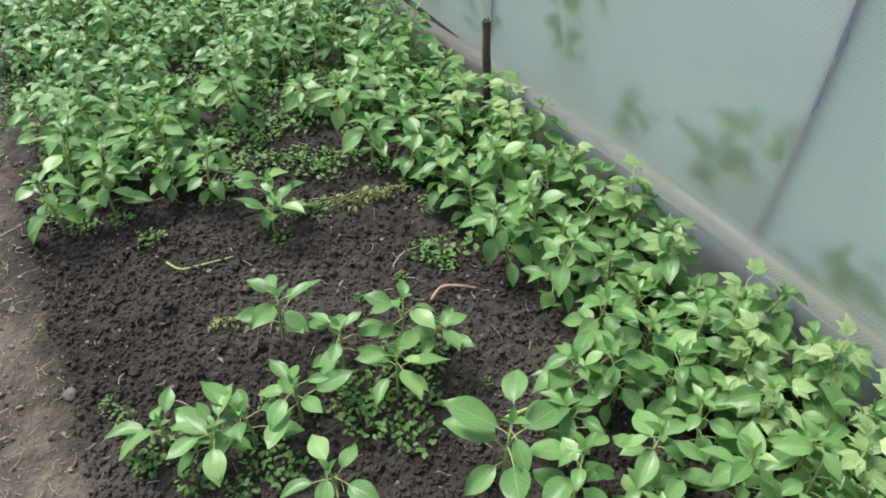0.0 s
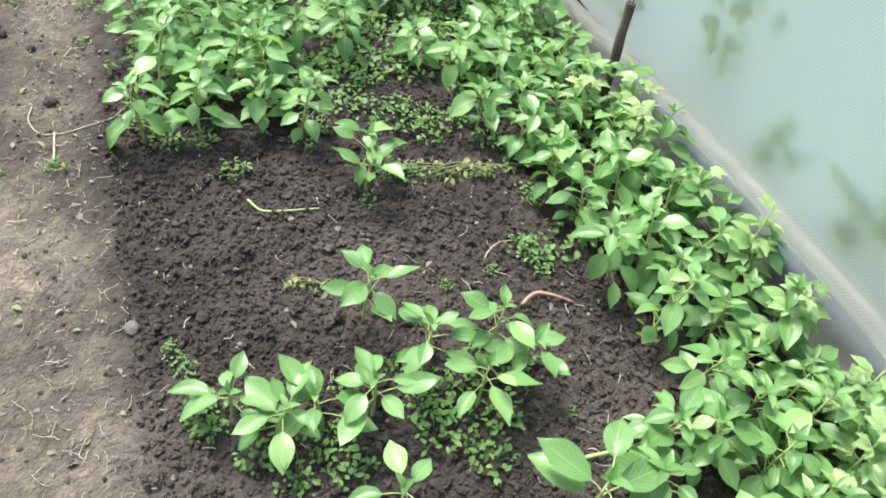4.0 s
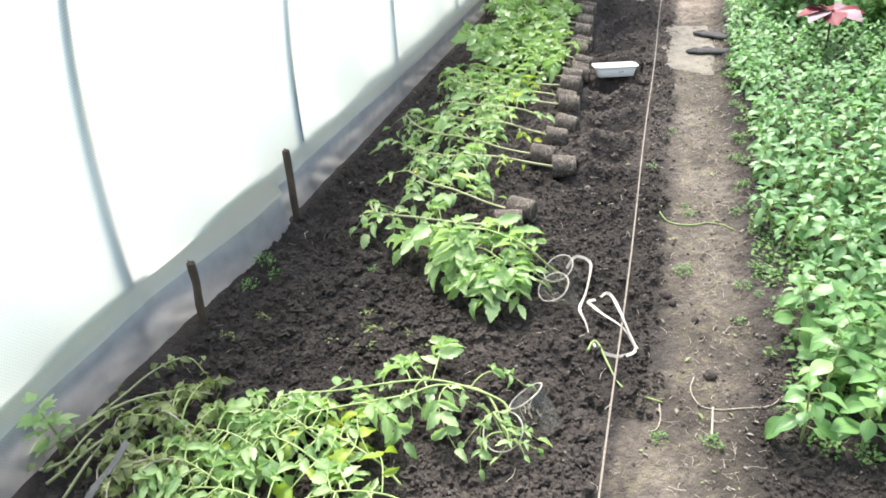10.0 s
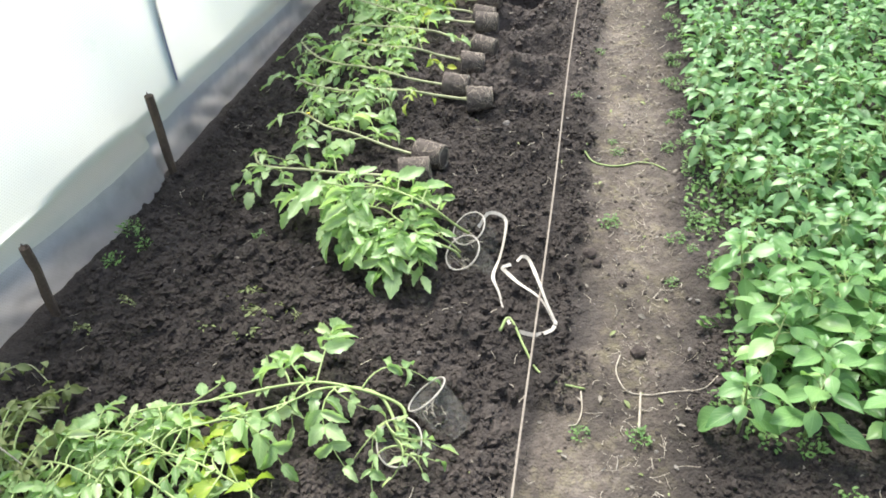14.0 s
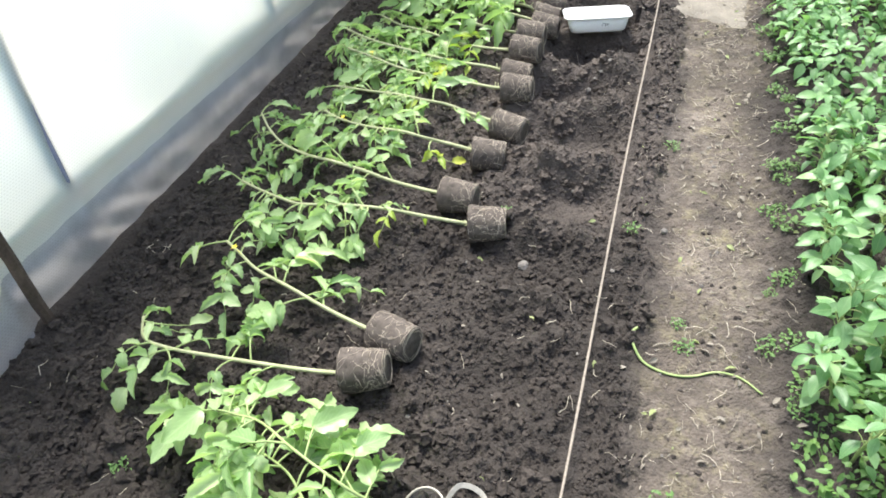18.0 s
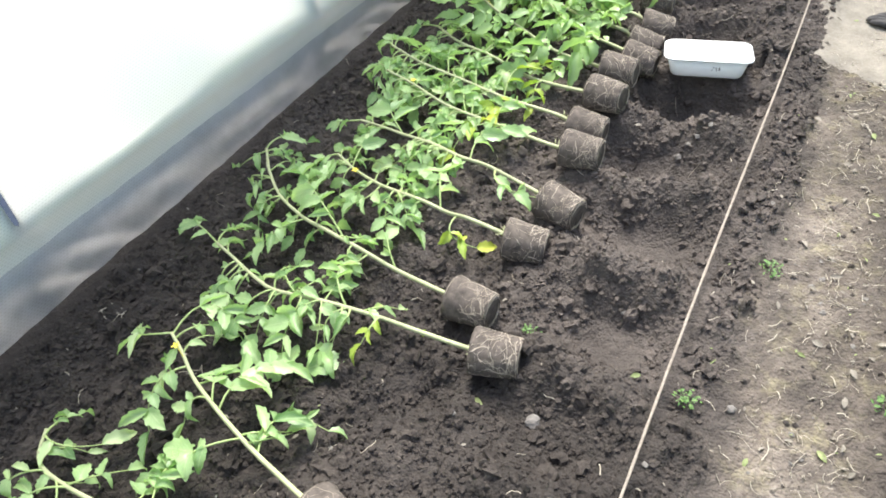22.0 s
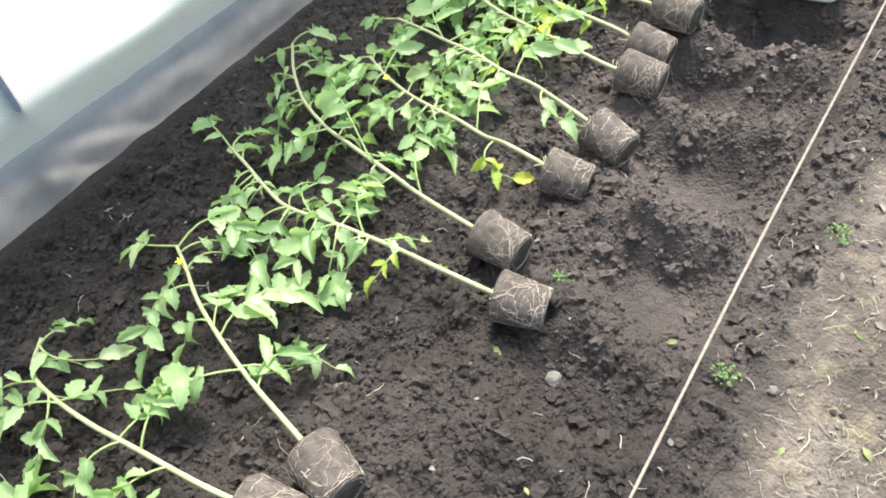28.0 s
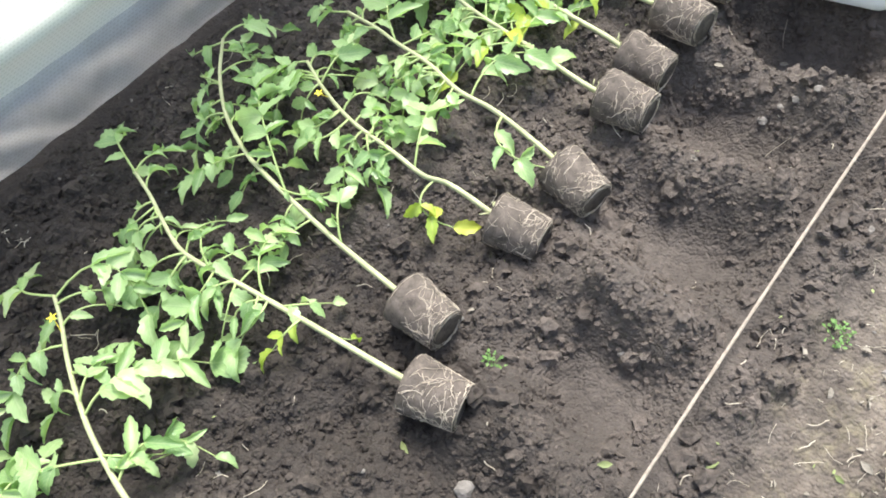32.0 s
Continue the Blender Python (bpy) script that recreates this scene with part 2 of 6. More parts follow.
M_soil = soil_material()
M_clod = clod_material()
M_lump = grain("soil_lump", (0.022, 0.017, 0.015), (0.088, 0.070, 0.061), 16.0, 0.95, 0.004, 7.0, 0.2)
M_film = film_material("film", (0.76, 0.74, 0.65), 0.12, 0.22, 1.25)
# darker and clearer than the wall film: the foot's shade is put into this tint
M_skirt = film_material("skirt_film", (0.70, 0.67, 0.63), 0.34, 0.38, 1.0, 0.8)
M_roof = film_material("roof_film", (0.92, 0.94, 0.93), 0.82, 0.04, 1.0)
M_pepper = leaf_material("pepper_leaf", (0.080, 0.190, 0.056), (0.190, 0.345, 0.120), (0.37, 0.54, 0.21), 0.33, 0.32)
M_pepper_far = leaf_material("pepper_leaf_far", (0.085, 0.200, 0.068), (0.210, 0.370, 0.155), (0.40, 0.56, 0.26), 0.36, 0.34, True)
M_tomato = leaf_material("tomato_leaf", (0.145, 0.265, 0.095), (0.40, 0.54, 0.25), (0.68, 0.74, 0.44), 0.33, 0.40)
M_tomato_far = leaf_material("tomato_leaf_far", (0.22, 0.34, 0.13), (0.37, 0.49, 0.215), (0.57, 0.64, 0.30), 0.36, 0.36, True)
M_weed = leaf_material("weed_leaf", (0.075, 0.16, 0.045), (0.14, 0.26, 0.07), (0.23, 0.36, 0.10), 0.5, 0.3, True)
M_wilt = leaf_material("wilted_leaf", (0.13, 0.16, 0.06), (0.24, 0.28, 0.11), (0.38, 0.40, 0.18), 0.6, 0.25, True)
M_stem = grain("green_stem", (0.20, 0.28, 0.09), (0.36, 0.42, 0.18), 26.0, 0.5, 0.0004)
M_hardstem = grain("woody_stem", (0.24, 0.26, 0.13), (0.42, 0.42, 0.25), 30.0, 0.6, 0.0006)
M_straw = grain("dry_stalk", (0.22, 0.18, 0.135), (0.50, 0.45, 0.37), 40.0, 0.8, 0.0005)
M_ball = grain("root_ball", (0.036, 0.029, 0.025), (0.165, 0.135, 0.115), 55.0, 0.95, 0.004, 5.0)
M_pinkish = grain("pinkish_stalk", (0.22, 0.125, 0.09), (0.44, 0.29, 0.21), 40.0, 0.7, 0.0005)
M_root = grain("root", (0.26, 0.215, 0.17), (0.56, 0.48, 0.39), 60.0, 0.85, 0.0004)
M_wood = grain("old_wood", (0.045, 0.032, 0.024), (0.13, 0.095, 0.07), 14.0, 0.85, 0.003, 8.0)
M_rope = grain("twine", (0.16, 0.13, 0.105), (0.36, 0.31, 0.26), 120.0, 0.9, 0.0008)
M_ribbon = grain("ribbon", (0.30, 0.265, 0.225), (0.52, 0.48, 0.425), 45.0, 0.6, 0.0005)
M_tray = grain("white_plastic", (0.70, 0.69, 0.67), (0.78, 0.78, 0.77), 8.0, 0.35, 0.0003, 5.0, 0.5)
M_print = grain("print", (0.10, 0.09, 0.09), (0.22, 0.19, 0.18), 60.0, 0.6, 0.0001)
M_stone = grain("stone", (0.085, 0.076, 0.068), (0.20, 0.18, 0.165), 50.0, 0.85, 0.002)
M_pipe = grain("pipe", (0.20, 0.21, 0.29), (0.30, 0.31, 0.40), 20.0, 0.6, 0.001)
M_post = grain("grey_post", (0.10, 0.10, 0.10), (0.20, 0.19, 0.18), 14.0, 0.8, 0.002)
M_glove = grain("dark_rubber", (0.028, 0.026, 0.026), (0.075, 0.068, 0.066), 26.0, 0.75, 0.002)
M_sack = grain("pale_litter", (0.13, 0.112, 0.092), (0.26, 0.23, 0.19), 16.0, 0.9, 0.004)
M_red = grain("red_fabric", (0.11, 0.012, 0.02), (0.18, 0.022, 0.03), 30.0, 0.6, 0.0005)
M_pink = grain("pink_fabric", (0.19, 0.12, 0.135), (0.30, 0.21, 0.23), 30.0, 0.6, 0.0005)
M_flower = grain("yellow_petal", (0.62, 0.50, 0.03), (0.80, 0.68, 0.08), 60.0, 0.5, 0.0003)
M_bag = grain("blue_plastic", (0.35, 0.45, 0.55), (0.60, 0.70, 0.78), 20.0, 0.4, 0.002)


def cup_material():
    m, t, b = material("clear_cup")
    b.inputs["Base Color"].default_value = (0.66, 0.62, 0.56, 1)
    b.inputs["Roughness"].default_value = 0.32
    scuff = noise_tex(t, coords(t), 50.0, 4.0)
    clr = t.nodes.new("ShaderNodeBsdfTransparent")
    clr.inputs["Color"].default_value = (0.94, 0.95, 0.94, 1)
    mx = t.nodes.new("ShaderNodeMixShader")
    t.links.new(ramp(t, scuff, ((0.3, (0.95, 0.95, 0.95)), (0.75, (0.84, 0.84, 0.84)))).outputs["Color"], mx.inputs[0])
    t.links.new(b.outputs[0], mx.inputs[1])
    t.links.new(clr.outputs[0], mx.inputs[2])
    t.links.new(mx.outputs[0], t.nodes["Material Output"].inputs["Surface"])
    return m


M_cup = cup_material()


# ---- mesh helpers ----
def mesh(name, verts, faces, mat, uvs=None, smooth=True):
    me = bpy.data.meshes.new(name)
    me.from_pydata(verts, [], faces)
    me.materials.append(mat)
    if uvs is not None:
        lay = me.uv_layers.new(name="UVMap")
        idx = np.empty(len(me.loops), dtype=np.int32)
        me.loops.foreach_get("vertex_index", idx)
        lay.data.foreach_set("uv", np.asarray(uvs, dtype=np.float32)[idx].ravel())
    if smooth:
        me.polygons.foreach_set("use_smooth", [True] * len(me.polygons))
    me.update()
    return me


def place(name, me, parent=None, m=None, label=""):
    ob = new(name, me)
    ob.parent = parent
    if m is not None:
        ob.matrix_basis = m
    return tagged(ob, label) if label else ob


def thing(name, m, label, category, group="", kind="", data=None):
    ob = new(name, data)
    ob.matrix_basis = m
    return tagged(ob, label, category, group, kind)


class Geo:
    """Gathers pieces of one mesh."""

    def __init__(self):
        self.v, self.f, self.uv = [], [], []

    def add(self, geo, m=None):
        v, f, uv = geo
        n = len(self.v)
        self.v += [tuple(m @ Vector(p)) for p in v] if m is not None else [tuple(p) for p in v]
        self.f += [tuple(i + n for i in q) for q in f]
        self.uv += uv if uv else [(0.5, 0.5)] * len(v)
        return self

    def mesh(self, name, mat, smooth=True):
        return mesh(name, self.v, self.f, mat, self.uv, smooth)


def blade(length, width, fold=0.35, curl=-0.6, rows=6, cols=4, lobes=0.0, rise=0.0, wavy=0.0, peak=0.42, seed=0):
    """A leaf from its base along +y, its face to +z."""
    rng = random.Random(seed)
    v, f, uv = [], [], []
    y = z = 0.0
    a = rise
    tw = rng.uniform(-0.25, 0.25)
    for i in range(rows + 1):
        s = i / rows
        p = s ** (math.log(0.5) / math.log(peak))
        w = width / 2 * max(0.0, math.sin(math.pi * p)) ** 0.85 * (1 if s < 0.7 else 1 - 0.35 * (s - 0.7) / 0.3)
        if lobes and 0 < i < rows:
            w *= 1 + (lobes if i % 2 else -lobes)
        w = max(w, 0.0006)
        for j in range(cols + 1):
            u = 2 * j / cols - 1
            wave = wavy * width * math.sin(7 * s + 2.2 * u + seed) * abs(u)
            x = u * w * math.cos(fold * abs(u))
            v.append((x * math.cos(tw * s), y - (0.08 * length * abs(u) if lobes and i % 2 else 0) - 0.04 * length * u * u * (s < 0.15), z + abs(u) * w * math.sin(fold) + wave + x * math.sin(tw * s)))
            uv.append((u, s))
        y += length / rows * math.cos(a)
        z += length / rows * math.sin(a)
        a += curl / rows
    c = cols + 1
    for i in range(rows):
        for j in range(cols):
            f.append((i * c + j, i * c + j + 1, (i + 1) * c + j + 1, (i + 1) * c + j))
    return v, f, uv


def tube(points, radii, sides=6, cap=True):
    """A round rod along points."""
    v, f = [], []
    pts = [Vector(p) for p in points]
    n = len(pts)
    if not hasattr(radii, "__len__"):
        radii = [radii] * n
    side = None
    for i, p in enumerate(pts):
        d = (pts[min(i + 1, n - 1)] - pts[max(i - 1, 0)]).normalized()
        if side is None:
            side = d.orthogonal().normalized()
        side = (side - d * side.dot(d)).normalized()
        other = d.cross(side)
        for k in range(sides):
            q = 2 * math.pi * k / sides
            v.append(p + radii[i] * (math.cos(q) * side + math.sin(q) * other))
    for i in range(n - 1):
        for k in range(sides):
            f.append((i * sides + k, i * sides + (k + 1) % sides, (i + 1) * sides + (k + 1) % sides, (i + 1) * sides + k))
    if cap:
        f.append(tuple(reversed(range(sides))))
        f.append(tuple((n - 1) * sides + k for k in range(sides)))
    return [tuple(p) for p in v], f, []


def spline(points, steps=6):
    """A smooth line through a few points (Catmull-Rom)."""
    p = [Vector(q) for q in points]
    p = [2 * p[0] - p[1]] + p + [2 * p[-1] - p[-2]]
    out = []
    for i in range(1, len(p) - 2):
        a, b, c, d = p[i - 1 : i + 3]
        for k in range(steps):
            t = k / steps
            out.append(0.5 * ((2 * b) + (c - a) * t + (2 * a - 5 * b + 4 * c - d) * t * t + (3 * b - a - 3 * c + d) * t**3))
    return out + [p[-2]]


def strip(points, width, up=(0, 0, 1), thick=0.0008):
    """A flat band with a thickness along points; up may be a list, one for each point."""
    v, f = [], []
    pts = [Vector(p) for p in points]
    n = len(pts)
    for i, p in enumerate(pts):
        d = (pts[min(i + 1, n - 1)] - pts[max(i - 1, 0)]).normalized()
        u = Vector(up[i] if isinstance(up, list) else up)
        s = d.cross(u).normalized()
        w = s.cross(d).normalized()
        v += [p + s * width / 2, p - s * width / 2, p - s * width / 2 - w * thick, p + s * width / 2 - w * thick]
    for i in range(n - 1):
        for k in range(4):
            f.append((i * 4 + k, (i + 1) * 4 + k, (i + 1) * 4 + (k + 1) % 4, i * 4 + (k + 1) % 4))
    f += [(0, 1, 2, 3), tuple(4 * (n - 1) + k for k in (3, 2, 1, 0))]
    return [tuple(p) for p in v], f, []


# ---- ground ----
LEFT, RIGHT, NEAR, FAR = -1.47, 1.97, -1.1, 6.25
HOLES = [(-0.17, 3.25, 0.15, 0.045), (-0.13, 3.55, 0.17, 0.075), (-0.16, 3.89, 0.18, 0.085), (-0.215, 4.18, 0.18, 0.11), (-0.18, 4.47, 0.20, 0.125),
         (-0.23, 4.85, 0.17, 0.09), (-0.25, 5.14, 0.18, 0.09), (-0.26, 5.42, 0.17, 0.08), (-0.27, 5.67, 0.17, 0.08), (-0.30, 5.95, 0.17, 0.08), (-0.2, 2.83, 0.13, 0.03), (-0.19, 2.43, 0.13, 0.035), (-0.22, 1.77, 0.13, 0.035)]


TABLES = {}


def fbm(x, y, scale, seed, octaves=4, gain=0.55):
    """Value noise in numpy."""
    total, amp = np.zeros_like(x), 1.0
    for o in range(octaves):
        if (seed, o) not in TABLES:
            TABLES[seed, o] = np.random.RandomState(seed * 31 + o).rand(256, 256)
        table = TABLES[seed, o]
        sx, sy = x * scale * 2**o + 17.3 * o, y * scale * 2**o + 9.1 * o
        ix, iy = np.floor(sx).astype(int), np.floor(sy).astype(int)
        fx, fy = sx - ix, sy - iy
        fx, fy = fx * fx * (3 - 2 * fx), fy * fy * (3 - 2 * fy)
        g = lambda a, b: table[(ix + a) % 256, (iy + b) % 256]
        total = total + amp * ((g(0, 0) * (1 - fx) + g(1, 0) * fx) * (1 - fy) + (g(0, 1) * (1 - fx) + g(1, 1) * fx) * fy - 0.5)
        amp *= gain
    return total


def step(a, b, x):
    t = np.clip((x - a) / (b - a), 0, 1)
    return t * t * (3 - 2 * t)


def zones(x, y):
    """How much of a point is trodden path, and how much lies outside."""
    wob = 0.06 * fbm(x, y, 4.0, 3) + 0.05 * fbm(x, y, 16.0, 5, 3, 0.7)
    right_edge = 0.40 - 0.03 * step(2.2, 1.0, y)
    path = step(0.09, 0.15, x + wob) * (1 - step(right_edge - 0.03, right_edge + 0.04, x + wob))
    path = np.where(y < 1.9, step(-0.02, 0.06, x + wob) * (1 - step(right_edge - 0.03, right_edge + 0.04, x + wob)), path)
    out = np.maximum.reduce([step(LEFT - 0.1, LEFT - 0.3, x), step(RIGHT + 0.1, RIGHT + 0.3, x), step(FAR - 0.05, FAR + 0.2, y), step(NEAR - 0.05, NEAR - 0.2, y)])
    out = out * (1 - step(-0.05, 0.05, x) * step(0.62, 0.5, x) * step(FAR - 0.3, FAR, y) * step(7.2, 6.9, y))
    return path, out


def damp(x, y):
    """How damp the soil is: dark where it was just dug, dry and pale round the planting hollows."""
    spots = 0.5 * fbm(x, y, 2.3, 33, 4, 0.6)
    left = 0.30 + 0.70 * step(3.75, 3.15, y) * step(1.2, 1.8, y) + 0.35 * step(-0.62, -0.95, x)
    trodden = 0.55 + 0.40 * step(1.2, 1.9, y) - 0.38 * step(2.3, 2.9, y)
    return np.clip(np.where(x < 0.1, left, np.where(x < 0.43, trodden, 0.74)) + spots, 0, 1)


def film_line(y):
    """Where the left film stands; it runs a little askew to the bed."""
    return LEFT + 0.045 * (y - 3.1) - 0.02 - 0.035 * step(2.6, 1.6, y)


def ground_height(x, y):
    x, y = np.asarray(x, float), np.asarray(y, float)
    path, out = zones(x, y)
    bed = (1 - path) * (1 - out) * step(film_line(y) + 0.03, film_line(y) + 0.16, x) * step(RIGHT - 0.02, RIGHT - 0.14, x)
    left = step(0.2, 0.0, x)
    rough = np.clip(fbm(x, y, 9.0, 1, 4, 0.6), -1, 1)
    crumb = np.abs(fbm(x, y, 26.0, 2, 3, 0.85))
    lump = np.maximum(0.0, 0.62 - np.abs(2.2 * fbm(x, y, 13.0, 12, 2, 0.5))) * np.clip(0.5 + 2.0 * fbm(x, y, 4.0, 13, 2), 0, 1)
    h = bed * (0.026 * rough * (0.6 + 0.9 * left) + 0.026 * crumb + 0.030 * lump * left * (0.5 + 0.8 * step(3.0, 2.4, y)) + 0.002) + path * (0.006 * rough + 0.004 * crumb - 0.012)
    h = h + out * (0.03 * fbm(x, y, 1.5, 7) + 0.02)
    for hx, hy, r, d in HOLES:
        q = ((x - hx) / (r * 0.95)) ** 2 + ((y - hy) / (r * 0.72)) ** 2
        h = h * (1 - 0.75 * np.exp(-1.2 * q * q)) - d * np.exp(-1.5 * q**1.5) + 0.28 * d * np.exp(-4.0 * (np.sqrt(q) - 1.45) ** 2) * step(0.0, -0.08, x)
    h = h - 0.050 * np.exp(-(((x + 0.41) / 0.15) ** 4)) * step(3.05, 3.30, y) * step(6.1, 5.9, y)
    h = np.where(np.abs(x - 0.012) < 0.03, np.minimum(h, 0.034), h)
    h = np.where((np.abs(x + 0.205) < 0.16) & (np.abs(y - 4.60) < 0.11), np.minimum(h, -0.012), h)
    wall = film_line(y)
    h = h + (0.155 * step(wall + 0.020, wall - 0.022, x) * step(wall - 0.16, wall - 0.06, x) + 0.14 * step(RIGHT - 0.045, RIGHT - 0.0, x) * (1 - step(RIGHT + 0.05, RIGHT + 0.16, x))) * step(NEAR - 0.2, NEAR, y) * step(FAR + 0.3, FAR + 0.1, y)
    h = h + 0.04 * np.exp(-(((x + 0.7) / 0.55) ** 4)) * np.exp(-(((y - 6.1) / 0.12) ** 2))
    return h


GRID_X, GRID_Y = np.arange(-2.3, 2.6, 0.02), np.arange(-1.0, 7.4, 0.02)
GRID_Z = ground_height(*[a.ravel() for a in np.meshgrid(GRID_X, GRID_Y)]).reshape(len(GRID_Y), len(GRID_X))


def gz(x, y):
    """The ground's height, from a table inside the greenhouse."""
    if GRID_X[0] < x < GRID_X[-2] and GRID_Y[0] < y < GRID_Y[-2]:
        u, v = (x - GRID_X[0]) / 0.02, (y - GRID_Y[0]) / 0.02
        i, j = int(u), int(v)
        u, v = u - i, v - j
        z = GRID_Z[j : j + 2, i : i + 2]
        return float((z[0, 0] * (1 - u) + z[0, 1] * u) * (1 - v) + (z[1, 0] * (1 - u) + z[1, 1] * u) * v)
    return float(ground_height(np.array([x]), np.array([y]))[0])


def build_ground():
    def lines(a, b, fine, ends):
        core = list(np.arange(a, b, fine))
        lo, hi, d = [], [], fine
        while (core[0] if not lo else lo[-1]) > -ends:
            d *= 1.5
            lo.append((core[0] if not lo else lo[-1]) - d)
        d = fine
        while (core[-1] if not hi else hi[-1]) < ends:
            d *= 1.5
            hi.append((core[-1] if not hi else hi[-1]) + d)
        return np.array(lo[::-1] + core + hi)

    xs, ys = lines(-1.75, 2.25, 0.0085, 400), lines(-0.35, 6.6, 0.0095, 400)
    gx, gy = np.meshgrid(xs, ys)
    z = ground_height(gx.ravel(), gy.ravel())
    nx, ny = len(xs), len(ys)
    verts = np.stack([gx.ravel(), gy.ravel(), z], 1)
    i = (np.arange(ny - 1)[:, None] * nx + np.arange(nx - 1)[None]).ravel()
    faces = np.stack([i, i + 1, i + nx + 1, i + nx], 1)
    me = bpy.data.meshes.new("ground")
    me.vertices.add(len(verts))
    me.vertices.foreach_set("co", verts.astype(np.float32).ravel())
    me.loops.add(len(faces) * 4)
    me.loops.foreach_set("vertex_index", faces.astype(np.int32).ravel())
    me.polygons.add(len(faces))
    me.polygons.foreach_set("loop_start", np.arange(len(faces), dtype=np.int32) * 4)
    me.polygons.foreach_set("use_smooth", np.ones(len(faces), dtype=bool))
    me.update(calc_edges=True)
    path, out = zones(gx.ravel(), gy.ravel())
    fx, fy = gx.ravel(), gy.ravel()
    lean = 0.12 * step(2.2, 1.7, fy)
    # trodden pale earth, with dark soil strayed on to it
    path = step(0.09 - lean, 0.18 - lean, fx + 0.06 * fbm(fx, fy, 7.0, 15)) * step(0.45, 0.31, fx + 0.06 * fbm(fx, fy, 8.0, 16)) * np.clip(0.80 + 0.75 * fbm(fx, fy, 11.0, 17, 5, 0.7), 0.1, 1)
    att = me.color_attributes.new("zone", "FLOAT_COLOR", "POINT")
    att.data.foreach_set("color", np.stack([path, out, damp(fx, fy), 0 * path + 1], 1).astype(np.float32).ravel())
    me.materials.append(M_soil)
    tagged(new("ground", me), "dark dug garden soil with a trodden pale earth path", "ground", kind="structure")


build_ground()

# ---- greenhouse: film walls, roof, ribs ----
MID, HALF, TOP = (LEFT + RIGHT) / 2, (RIGHT - LEFT) / 2, 2.15


def arch(z):
    """Half the tunnel's width at a height."""
    return HALF * max(0.0, 1 - (max(z, 0.0) / TOP) ** 2.9) ** (1 / 2.9)


def sheet(name, points, mat, label, kind="structure", thick=0.0):
    """points: a grid of rows of places."""
    n = len(points[0])
    v = [tuple(p) for row in points for p in row]
    f = [(i * n + j, i * n + j + 1, (i + 1) * n + j + 1, (i + 1) * n + j) for i in range(len(points) - 1) for j in range(n - 1)]
    return tagged(new(name, mesh(name, v, f, mat)), label, "film wall", kind=kind)


def film_side(name, sign, label):
    """The side film: it stands upright, bulges over at its foot and drops to the soil in crumpled folds."""
    rows = []
    ys = np.arange(NEAR, FAR + 0.01, 0.022)
    upper = [1.55, 1.35, 1.15, 0.95, 0.75, 0.6, 0.45, 0.35, 0.29, 0.25, 0.225]
    foot = [(0.205, 0.004), (0.198, 0.012), (0.191, 0.022), (0.183, 0.031), (0.174, 0.037), (0.163, 0.041), (0.150, 0.043), (0.135, 0.043), (0.12, 0.042), (0.105, 0.041), (0.09, 0.040),
            (0.075, 0.039), (0.06, 0.039), (0.045, 0.040), (0.03, 0.042), (0.015, 0.044), (0.0, 0.046), (-0.05, 0.046)]
    for z0, inward in [(z, None) for z in upper] + foot:
        row = []
        for y in ys:
            z = z0
            if inward is None:
                fall = 0.010 * math.sin(2 * math.pi * (y - 0.75) / 1.17) * min(1, z0) + (0.004 * math.sin(9 * y + 5 * z0) if sign < 0 else 0.0)
                fall += 0.004 * noise.noise(Vector((5 * y, 3 * z0, sign))) * min(1.0, max(0.0, 0.6 - z0) * 3)
            else:
                lift = 0.03 * max(0.0, 1 - abs(y - 2.0) / 1.4) - 0.03 * float(step(3.4, 4.6, y)) - 0.012 if sign < 0 else 0.0 - 0.08 * float(step(0.9, 2.6, y))
                z = z0 * (1 + lift / 0.19) if z0 > 0 else z0
                part = min(1.0, inward / 0.04)
                flap = 0.055 * float(step(1.9, 2.7, y) * step(2.80, 2.72, y)) * part if sign < 0 else 0.0
                sag = 0.5 * math.sin(1.7 * y + 0.4) + 0.5 * math.sin(4.1 * y)
                slack = 1 - z0 / 0.21
                crease = 1 - 2 * abs(noise.noise(Vector((6.5 * y + 9 * z0, 5 * z0, 2 + sign))))
                fine = noise.noise(Vector((21 * y - 14 * z0, 16 * z0, 5 + sign)))
                fall = inward + flap + part * (0.003 * sag + 0.006 * crease * (0.35 + slack) - 0.003 + 0.004 * fine)
                z += part * 0.006 * noise.noise(Vector((4.2 * y, 1.5, sign))) * (z0 > 0.02)
            drift = film_line(y) - LEFT if sign < 0 else 0.0
            row.append((MID + sign * (arch(max(z, 0)) - fall - drift), y, z))
        rows.append(row)
    ob = sheet(name, rows, M_film, label)
    # skirt_film darkens the folded foot: shade from the soil behind, put into its tint
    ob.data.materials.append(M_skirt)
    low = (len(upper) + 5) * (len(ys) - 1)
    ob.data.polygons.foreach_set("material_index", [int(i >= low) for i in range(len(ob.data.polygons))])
    return ob


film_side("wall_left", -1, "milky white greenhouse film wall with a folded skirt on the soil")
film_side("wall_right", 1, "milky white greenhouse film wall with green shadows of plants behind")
roof = []
for k in range(25):
    q = radians(180 * k / 24)
    z0 = 1.55
    a0 = arch(z0)
    x = -a0 + 2 * a0 * k / 24
    z = z0 + (TOP - z0) * max(0.0, 1 - abs(x / a0) ** 2.6) ** (1 / 1.8)
    roof.append([(MID + x, y, z) for y in np.linspace(NEAR, FAR, 8)])
